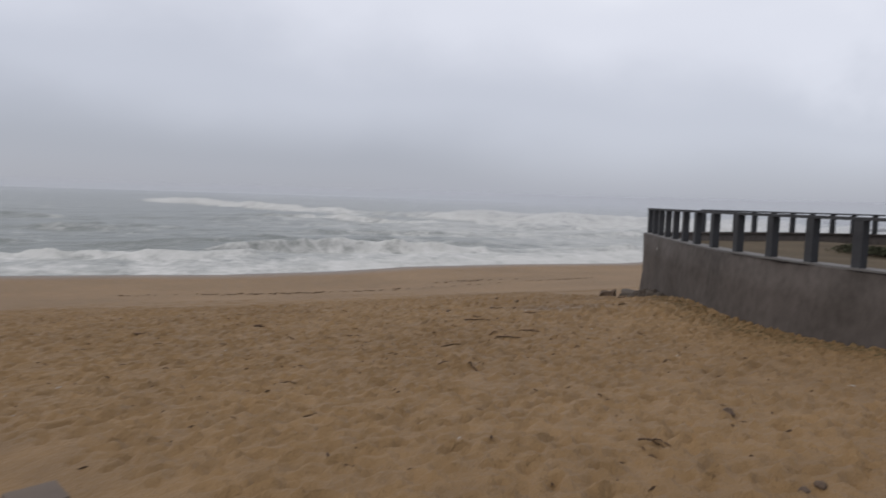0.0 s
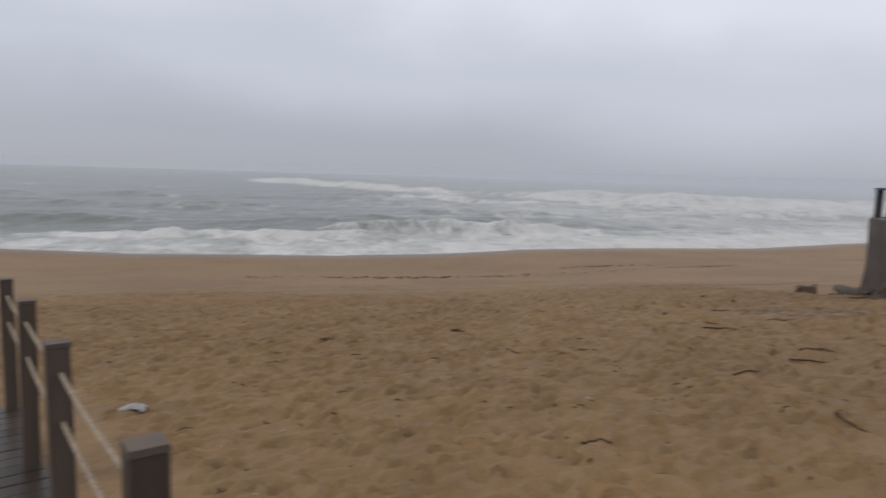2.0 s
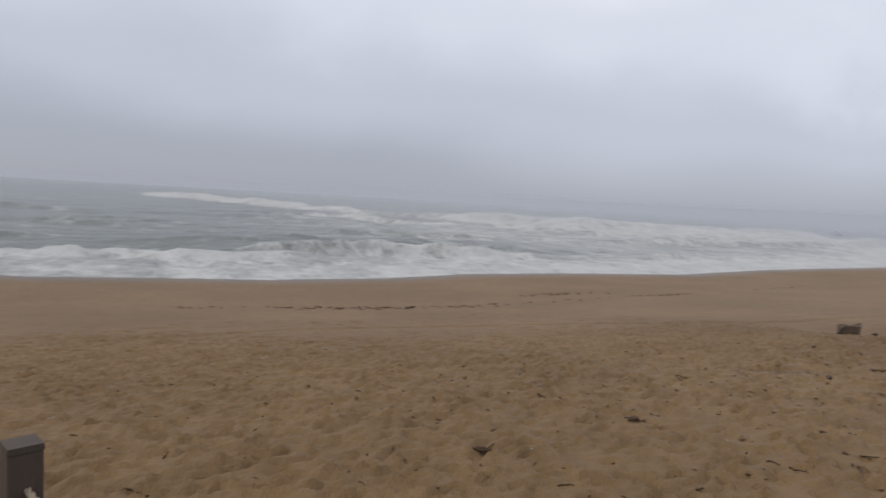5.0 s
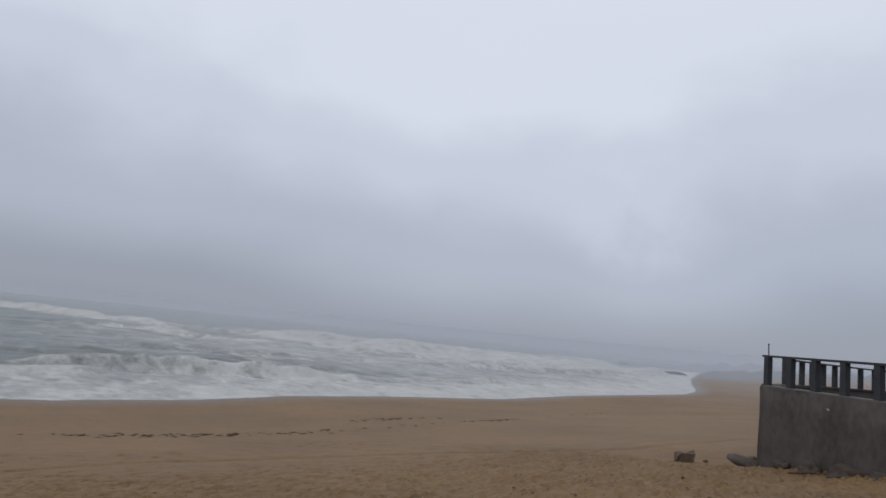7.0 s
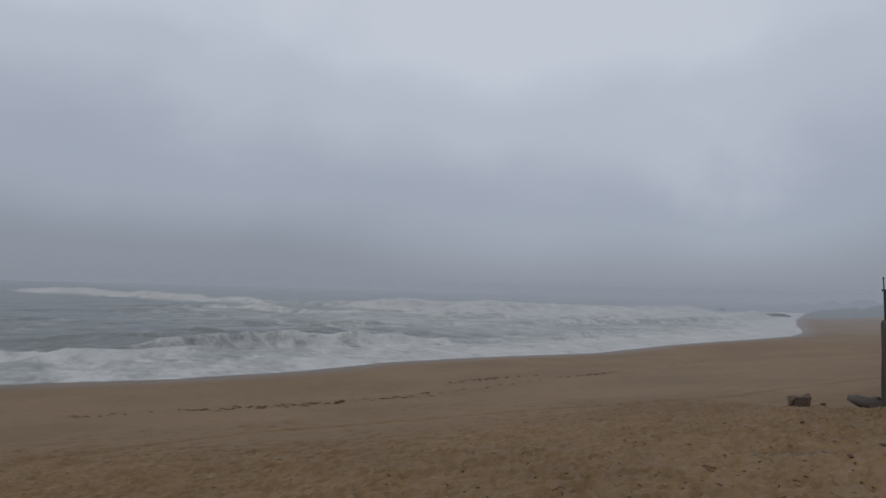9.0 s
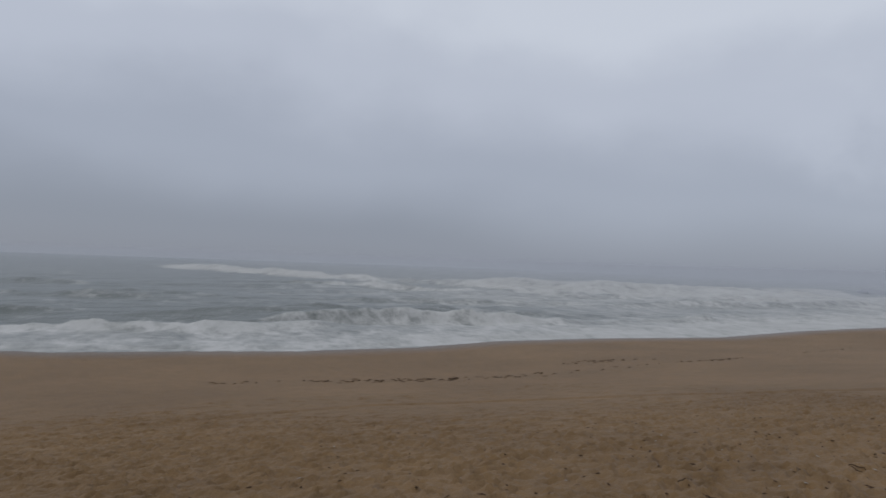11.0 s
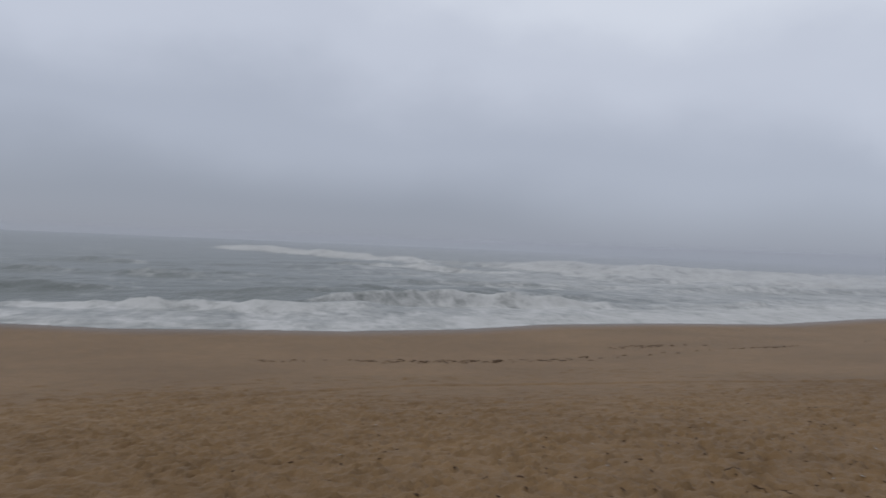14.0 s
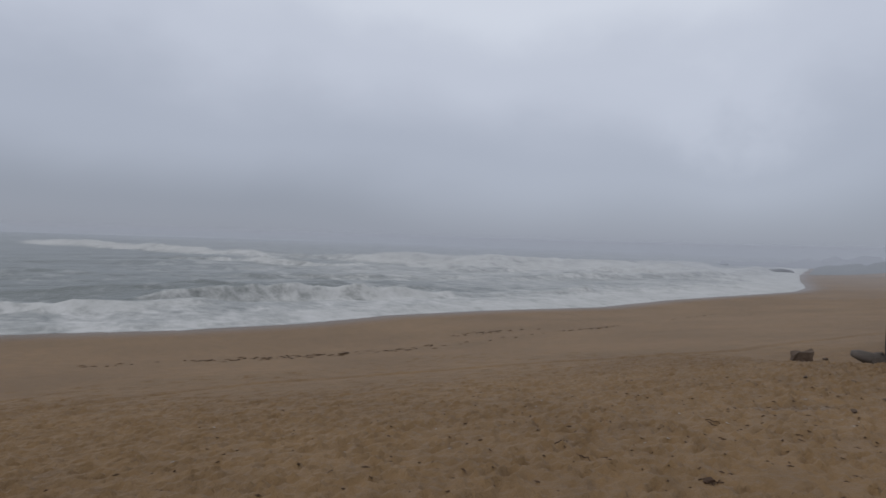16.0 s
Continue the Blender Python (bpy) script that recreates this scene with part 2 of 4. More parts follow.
def sea_material():
    m = bpy.data.materials.new("grey_green_sea")
    m.use_nodes = True
    nt = m.node_tree
    N, L = nt.nodes.new, nt.links.new
    water, out = nt.nodes["Principled BSDF"], nt.nodes["Material Output"]
    water.inputs["Base Color"].default_value = (*SEA_COLOUR, 1)
    water.inputs["Roughness"].default_value, water.inputs["IOR"].default_value = 0.3, 1.33
    foam = N("ShaderNodeBsdfPrincipled")
    foam.inputs["Roughness"].default_value, foam.inputs["Specular IOR Level"].default_value = 0.8, 0.2
    co, mp = N("ShaderNodeTexCoord"), N("ShaderNodeMapping")
    mp.inputs["Scale"].default_value = (0.8, 0.6, 0.8)
    L(co.outputs["Object"], mp.inputs[0])
    lace, fine, chop = N("ShaderNodeTexNoise"), N("ShaderNodeTexNoise"), N("ShaderNodeTexNoise")
    for n, s, d in ((lace, 0.55, 8), (fine, 2.2, 6), (chop, 0.9, 6)):
        n.inputs["Scale"].default_value, n.inputs["Detail"].default_value, n.inputs["Roughness"].default_value = s, d, 0.62
        L(mp.outputs[0], n.inputs["Vector"])
    lace.inputs["Distortion"].default_value = 0.6
    at = N("ShaderNodeAttribute")
    at.attribute_name = "foam"
    # foam shows where its amount beats a lacy threshold
    wide = []
    for n, lo, hi in ((lace, 0.32, 0.68), (fine, 0.3, 0.7)):
        r = N("ShaderNodeMapRange")
        r.inputs["From Min"].default_value, r.inputs["From Max"].default_value = lo, hi
        L(n.outputs["Fac"], r.inputs["Value"])
        wide.append(r)
    half = N("ShaderNodeMix")
    half.data_type = "FLOAT"
    half.inputs["Factor"].default_value = 0.42
    L(wide[0].outputs[0], half.inputs["A"])
    L(wide[1].outputs[0], half.inputs["B"])
    sub = N("ShaderNodeMath")
    sub.operation = "SUBTRACT"
    L(at.outputs["Fac"], sub.inputs[0])
    L(half.outputs["Result"], sub.inputs[1])
    mr = N("ShaderNodeMapRange")
    mr.inputs["From Min"].default_value, mr.inputs["From Max"].default_value = -0.38, 0.44
    mr.inputs["To Max"].default_value = 0.85
    L(sub.outputs[0], mr.inputs["Value"])
    tone = N("ShaderNodeValToRGB")
    tone.color_ramp.elements[0].position, tone.color_ramp.elements[0].color = 0.1, (0.53, 0.525, 0.515, 1)
    tone.color_ramp.elements[1].position, tone.color_ramp.elements[1].color = 0.9, (0.38, 0.38, 0.365, 1)
    L(half.outputs["Result"], tone.inputs["Fac"])
    L(tone.outputs[0], foam.inputs["Base Color"])
    bump = N("ShaderNodeBump")
    bump.inputs["Strength"].default_value, bump.inputs["Distance"].default_value = 0.6, 0.35
    L(chop.outputs["Fac"], bump.inputs["Height"])
    L(bump.outputs[0], water.inputs["Normal"])
    bf = N("ShaderNodeBump")
    bf.inputs["Strength"].default_value, bf.inputs["Distance"].default_value = 0.4, 0.10
    L(half.outputs["Result"], bf.inputs["Height"])
    L(bf.outputs[0], foam.inputs["Normal"])
    mix = N("ShaderNodeMixShader")
    L(mr.outputs[0], mix.inputs[0])
    L(water.outputs[0], mix.inputs[1])
    L(foam.outputs[0], mix.inputs[2])
    L(mix.outputs[0], out.inputs[0])
    return m


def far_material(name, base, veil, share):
    """Far land with haze painted in: its own colour under a share of plain emission."""
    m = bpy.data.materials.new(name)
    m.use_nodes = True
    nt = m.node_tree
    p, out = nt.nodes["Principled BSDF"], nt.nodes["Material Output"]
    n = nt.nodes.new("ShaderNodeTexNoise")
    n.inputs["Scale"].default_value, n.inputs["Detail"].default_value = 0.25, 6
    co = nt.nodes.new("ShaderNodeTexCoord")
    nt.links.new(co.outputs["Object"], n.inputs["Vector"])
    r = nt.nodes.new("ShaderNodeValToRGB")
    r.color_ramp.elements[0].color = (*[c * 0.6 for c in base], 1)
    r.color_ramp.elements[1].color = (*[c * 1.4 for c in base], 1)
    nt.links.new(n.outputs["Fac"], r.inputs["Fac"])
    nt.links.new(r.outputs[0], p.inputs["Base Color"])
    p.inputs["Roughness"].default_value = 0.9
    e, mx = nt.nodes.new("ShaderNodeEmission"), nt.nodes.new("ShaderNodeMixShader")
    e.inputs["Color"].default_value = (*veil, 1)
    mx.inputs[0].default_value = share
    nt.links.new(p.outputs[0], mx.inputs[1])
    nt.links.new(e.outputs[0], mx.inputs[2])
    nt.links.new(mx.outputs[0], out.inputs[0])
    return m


SAND_DARK, SAND_LIGHT = (0.158, 0.0965, 0.043), (0.195, 0.122, 0.057)
SEA_COLOUR = (0.110, 0.122, 0.115)
M_SAND = sand_material()
M_SEA = sea_material()
M_WALL = material("wet_concrete", (0.043, 0.035, 0.030), 0.8, var=0.4, scale=0.7, fine=8, bump=0.7, dist=0.05, tint=(0.066, 0.056, 0.051), stretch=(1, 1, 0.75), spec=0.2)
M_RUBBLE = material("broken_concrete", (0.062, 0.05, 0.041), 0.9, var=0.4, scale=4, fine=20, bump=0.6, spec=0.1)
M_COPING = material("coping_concrete", (0.09, 0.085, 0.083), 0.7, var=0.25, scale=3, fine=30)
M_RAIL = material("dark_painted_rail", (0.032, 0.033, 0.037), 0.6, spec=0.25, var=0.3, scale=4, fine=50, bump=0.15)
M_POST = material("grey_brown_composite", (0.080, 0.061, 0.048), 0.6, spec=0.2, var=0.28, scale=3, fine=60, bump=0.25, dist=0.004, stretch=(6, 6, 0.6), island=True)
M_DECK = material("wet_deck_boards", (0.038, 0.029, 0.023), 0.32, spec=0.13, var=0.3, scale=5, fine=60, bump=0.25, dist=0.004, stretch=(8, 0.8, 4), island=True)
M_ROPE = material("pale_rope", (0.25, 0.20, 0.15), 0.9, spec=0.1, var=0.3, scale=30, fine=160, bump=0.6, dist=0.004)
M_STICK = material("wet_driftwood", (0.062, 0.038, 0.024), 0.8, spec=0.1, var=0.4, scale=10, fine=80, bump=0.5)
M_ROCK = material("dark_rock", (0.09, 0.064, 0.047), 0.8, spec=0.15, var=0.4, scale=4, fine=30, bump=0.6)
M_LOG = material("weathered_log", (0.09, 0.075, 0.064), 0.8, var=0.35, scale=4, fine=40, bump=0.6, stretch=(1, 1, 4))
M_BAG = material("white_plastic", (0.26, 0.25, 0.235), 0.4, var=0.1, scale=10, fine=60)
M_KIOSK = material("cream_render", (0.30, 0.272, 0.23), 0.85, var=0.14, scale=1.2, fine=20, bump=0.2)
M_SHUTTER = material("pale_shutter", (0.31, 0.292, 0.262), 0.6, var=0.08, scale=2, fine=20, bump=0.1)
# the roof's red is paled: haze put into its base colour
M_ROOF = material("red_roof", (0.42, 0.17, 0.17), 0.6, var=0.15, scale=2, fine=20, bump=0.2, tint=(0.45, 0.2, 0.2))
M_FASCIA = material("red_fascia", (0.27, 0.07, 0.08), 0.5, var=0.12, scale=3, fine=20, bump=0.1)
M_HEDGE = material("dark_shrub", (0.05, 0.052, 0.034), 0.9, spec=0.05, var=0.4, scale=3, fine=20, bump=0.3)
M_TERRACE = material("terrace_sand", (0.088, 0.07, 0.05), 0.95, spec=0.05, var=0.25, scale=0.8, fine=12, bump=0.5)
# both dune materials carry their haze as emission
M_FAR = far_material("haze_glow_dunes", (0.07, 0.075, 0.065), (0.235, 0.25, 0.28), 0.5)
M_FAR2 = far_material("haze_glow_far_dunes", (0.12, 0.12, 0.12), (0.275, 0.293, 0.342), 0.75)


def mist_glow_material():
    """Haze as part-clear emission: as bright as the low sky behind it, patchy, as dense as its bank says."""
    m = bpy.data.materials.new("glowing_haze_sheet")
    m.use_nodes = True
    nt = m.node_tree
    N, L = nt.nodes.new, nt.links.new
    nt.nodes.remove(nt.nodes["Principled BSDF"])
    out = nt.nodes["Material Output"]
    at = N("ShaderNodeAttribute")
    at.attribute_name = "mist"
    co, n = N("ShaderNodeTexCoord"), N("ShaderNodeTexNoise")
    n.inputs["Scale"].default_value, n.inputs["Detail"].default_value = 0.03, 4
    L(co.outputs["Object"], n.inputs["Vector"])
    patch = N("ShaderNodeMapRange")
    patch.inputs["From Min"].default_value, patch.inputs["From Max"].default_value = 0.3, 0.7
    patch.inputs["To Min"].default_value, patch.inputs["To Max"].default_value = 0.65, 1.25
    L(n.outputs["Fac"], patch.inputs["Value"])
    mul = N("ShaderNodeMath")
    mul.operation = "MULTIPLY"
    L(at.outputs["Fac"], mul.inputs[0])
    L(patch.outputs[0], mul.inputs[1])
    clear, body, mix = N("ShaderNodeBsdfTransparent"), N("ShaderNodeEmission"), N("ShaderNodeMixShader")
    # the sheets glow in the low sky's colour to paint haze
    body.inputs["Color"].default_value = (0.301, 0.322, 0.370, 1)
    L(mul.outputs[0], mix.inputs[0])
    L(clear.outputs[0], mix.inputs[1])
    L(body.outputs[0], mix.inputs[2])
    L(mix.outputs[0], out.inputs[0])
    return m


M_MIST_GLOW = mist_glow_material()
M_MOSS = material("dull_moss", (0.082, 0.064, 0.033), 0.9, spec=0.1, var=0.4, scale=6, fine=40, bump=0.4)
M_SURFROCK = material("surf_rock", (0.07, 0.068, 0.066), 0.6, var=0.3, scale=2, fine=10, bump=0.5)

# ---- ground ----
PROFILE_S = np.array([-60, -20, -4, 0, 3, 5.5, 7.8, 11.5, 14, 20, 25, 30, 36, 42, 50, 80, 6000], float)
PROFILE_Z = np.array([1.6, 1.15, 0.8, 0.64, 0.44, 0.2, 0.0, -0.15, -0.55, -1.4, -2.0, -2.5, -2.85, -3.05, -3.7, -6, -8], float)
SEA_Z = -3.0


def profile(s):
    return sum(np.interp(s + o, PROFILE_S, PROFILE_Z) for o in (-1.4, -0.7, 0.0, 0.7, 1.4)) / 5


WALL_LINE = [(7.6, 5.4), (6.4, 6.6), (5.3, 7.85), (4.85, 8.45), (4.45, 9.05), (4.17, 9.65), (3.93, 10.3), (3.72, 11.05), (3.56, 11.95), (3.43, 13.4), (3.37, 15.4), (3.34, 17.4)]
BACK_LINE = [(3.34, 17.4), (5.0, 19.1), (6.7, 20.4), (8.9, 21.7), (11.5, 22.7), (15.0, 23.4), (21.0, 23.5)]


def ground_z(x, y, fine=True):
    """Height of the beach over arrays of x, y."""
    x, y = np.asarray(x, float), np.asarray(y, float)
    u, s = us(x, y)
    bend = np.clip((s - 14) / 20, 0, 1)
    z = profile(s + 0.8 * fbm(u * 0.06, s * 0.05, 2, 1) * (1 - bend) - (shore_s(u) - 41.0) * bend * bend * (3 - 2 * bend))
    near = np.full(x.shape, 1e9)
    for (ax, ay), (bx, by) in zip(WALL_LINE, WALL_LINE[1:]):
        dx, dy = bx - ax, by - ay
        k = np.clip(((x - ax) * dx + (y - ay) * dy) / (dx * dx + dy * dy), 0, 1)
        near = np.minimum(near, np.hypot(x - ax - k * dx, y - ay - k * dy))
    z = z + 0.21 * np.exp(-(near / 1.5) ** 2) * np.exp(-((y - 12.8) / 2.3) ** 2)
    z = z - 0.10 * np.exp(-(((x - 2.4) / 1.5) ** 2 + ((y - 15.0) / 1.2) ** 2)) + 0.10 * np.exp(-(((x - 1.7) / 1.3) ** 2 + ((y - 11.9) / 0.6) ** 2))
    z = z - 0.33 * np.exp(-(((x - 3.3) / 1.7) ** 2 + ((y - 18.2) / 1.7) ** 2))
    # shallow hollows, and a rut that runs along the beach
    z = z - 0.08 * np.exp(-(((x - 1.0) / 0.8) ** 2 + ((y - 12.7) / 0.6) ** 2))
    z = z - 0.06 * np.exp(-(((x + 1.2) / 0.6) ** 2 + ((y - 12.25) / 0.2) ** 2))
    for hx, hy, hr in ((-17.6, 8.2, 0.8), (-15.9, 10.2, 0.7)):
        z = z - 0.10 * np.exp(-(((x - hx) / hr) ** 2 + ((y - hy) / 0.6) ** 2))
    edge = s - np.interp(u, [-40, -9, -2, 0.8, 3.5, 6, 8.5, 14, 40], [14, 16.6, 18.7, 19.7, 20.1, 19.4, 17.9, 15.5, 12]) - 0.3 * fbm(u * 0.3, u * 0 + 3.3, 2, 2)
    z = z - 0.035 * np.exp(-(edge / 0.11) ** 2) + 0.015 * np.exp(-((edge - 0.28) / 0.16) ** 2)
    if fine:
        z = z + 0.07 * fbm(u * 0.35, s * 0.45, 3, 2) * np.clip((30 - s) / 10, 0, 1)
    return z


SHEET = {}


def heights(x, y):
    """The finished sand's height under arrays of x, y."""
    u, s = us(np.asarray(x, float), np.asarray(y, float))
    gu, gs, z = SHEET["u"], SHEET["s"], SHEET["z"]
    i, j = np.clip(np.searchsorted(gu, u) - 1, 0, len(gu) - 2), np.clip(np.searchsorted(gs, s) - 1, 0, len(gs) - 2)
    a, c = (u - gu[i]) / (gu[i + 1] - gu[i]), (s - gs[j]) / (gs[j + 1] - gs[j])
    return (z[j, i] * (1 - a) + z[j, i + 1] * a) * (1 - c) + (z[j + 1, i] * (1 - a) + z[j + 1, i + 1] * a) * c


def gz(x, y):
    return float(heights(np.array([x]), np.array([y]))[0])


def graded(lo, hi, step, far_lo, far_hi, growth=1.18):
    mid = list(np.arange(lo, hi + step / 2, step))
    out, d = [], step
    v = mid[-1]
    while v < far_hi:
        d *= growth
        v += d
        out.append(min(v, far_hi))
    left, d, v = [], step, mid[0]
    while v > far_lo:
        d *= growth
        v -= d
        left.append(max(v, far_lo))
    return np.array(left[::-1] + mid + out)


def grid_mesh(name, us_, ss_, zs, mat, attrs=()):
    """One sheet over the shore's own axes, turned into the world by its object."""
    nu, ns = len(us_), len(ss_)
    U, S = np.meshgrid(us_, ss_)
    co = np.stack([U, S, zs], -1).reshape(-1, 3)
    i = np.arange(nu * ns).reshape(ns, nu)
    quads = np.stack([i[:-1, :-1], i[:-1, 1:], i[1:, 1:], i[1:, :-1]], -1).reshape(-1, 4)
    mesh = bpy.data.meshes.new(name)
    mesh.vertices.add(len(co))
    mesh.vertices.foreach_set("co", co.ravel())
    mesh.loops.add(quads.size)
    mesh.loops.foreach_set("vertex_index", quads.ravel())
    mesh.polygons.add(len(quads))
    mesh.polygons.foreach_set("loop_start", np.arange(0, quads.size, 4))
    mesh.update(calc_edges=True)
    mesh.polygons.foreach_set("use_smooth", np.ones(len(quads), bool))
    for key, values in attrs:
        a = mesh.attributes.new(key, "FLOAT", "POINT")
        a.data.foreach_set("value", values.ravel().astype(np.float32))
    mesh.materials.append(mat)
    mesh.validate()
    ob = new(name, mesh)
    ob.matrix_basis = pose(0, 0, 0, 0, 0, math.degrees(math.atan2(SU, CU)))
    return ob


def build_ground():
    gu = graded(-10.5, 13.5, 0.034, -4800, 4800, 1.06)
    gs = graded(1.0, 23.6, 0.034, -4800, 400, 1.05)
    U, S = np.meshgrid(gu, gs)
    X, Y = xy(U, S)
    z = ground_z(X, Y)
    # trodden sand: overlapping dents with soft rims
    step = 0.034
    iu0, is0 = int(np.searchsorted(gu, -10.5)), int(np.searchsorted(gs, 1.0))
    dent = np.zeros_like(z)
    for _ in range(46000):
        u, s = nrng.uniform(-9.6, 12.6), nrng.uniform(2.0, 23.0)
        keep = np.clip((u + 5.5) / 4.0, 0.08, 1) * np.clip((np.interp(u, [-8, -3, 0, 3.5], [18.0, 22.5, 22.0, 18.0]) - s) / 6.0, 0.04, 1)
        if nrng.random() > keep:
            continue
        cu, cs = int((u + 10.5) / step) + iu0, int((s - 1.0) / step) + is0
        k = 9
        sl = (slice(max(cs - k, 0), cs + k + 1), slice(max(cu - k, 0), cu + k + 1))
        a = nrng.normal(0, 0.45)
        du, ds = U[sl] - u, S[sl] - s
        p, q = du * math.cos(a) + ds * math.sin(a), -du * math.sin(a) + ds * math.cos(a)
        l, w = nrng.uniform(0.05, 0.13), nrng.uniform(0.03, 0.048)
        r2 = (p / l) ** 2 + (q / w) ** 2
        dent[sl] += nrng.uniform(0.008, 0.029) * (-np.exp(-r2) + 0.55 * np.exp(-((np.sqrt(r2) - 1.5) / 0.45) ** 2))
    z = z + np.clip(dent, -0.085, 0.055)
    fine_zone = np.clip((U + 10.4) / 2, 0, 1) * np.clip((13.4 - U) / 2, 0, 1) * np.clip(S - 1, 0, 1) * np.clip((23.5 - S) / 6, 0, 1)
    z = z + fine_zone * 0.020 * fbm(U * 4.2, S * 4.2, 4, 3)
    # under the deck the sand stays below the boards
    along, across = deck_axes(X, Y)
    aside = np.maximum(np.maximum(across - 0.2, -1.5 - across), 0)
    aside = np.maximum(aside, -0.1 - along)
    z = np.where((along > -3) & (aside < 4), np.minimum(z, deck_z(np.maximum(along, 0)) - 0.07 + 0.22 * aside), z)
    shore = S - shore_s(U)
    wet = np.clip((shore + 3.5) / 3.0, 0, 1) ** 1.5
    # a damp patch in the hollow by the sea wall, and a darker, smoother band in another
    for px, py, ra, rb in ((1.2, 12.5, 0.9, 0.7), (-1.2, 12.25, 0.55, 0.16)):
        wet = np.maximum(wet, 0.6 * np.clip(1.6 - ((X - px) / ra) ** 2 - ((Y - py) / rb) ** 2 + 1.5 * fbm(X * 1.5, Y * 1.5, 4, 2), 0, 1))
    SHEET["u"], SHEET["s"], SHEET["z"] = gu, gs, z
    ob = grid_mesh("ground", gu, gs, z, M_SAND, [("wet", wet)])
    return tagged(ob, "damp golden beach sand pocked with old footprints", "beach", kind="structure")


def shore_s(u):
    u = np.asarray(u, float)
    return np.interp(u, [-200, -60, -32, -21, -14, -9, -4, 1, 7, 14, 20, 28, 39, 54, 83, 95, 120, 157, 300, 900], [44, 45, 45.8, 46.5, 46.2, 44, 41.7, 41, 39.9, 40.2, 41.8, 42, 40.8, 43.8, 46.5, 50.5, 63, 80, 140, 380]) + 0.5 * fbm(u * 0.16, u * 0 + 1.7, 3, 1)


# ---- deck axes: along runs inland from the seaward edge, across is 0 at one rail and -1.3 at the other ----
RX, RY = -5.44, 5.752
AX, AY = 0.81, -0.5864
DECK_SLOPE = 0.055


def deck_axes(x, y):
    return (x - RX) * AX + (y - RY) * AY, (x - RX) * -AY + (y - RY) * AX


def deck_xy(along, across):
    return RX + along * AX - across * AY, RY + along * AY + across * AX


def deck_z(along):
    return 0.02 + DECK_SLOPE * along


ground = build_ground()


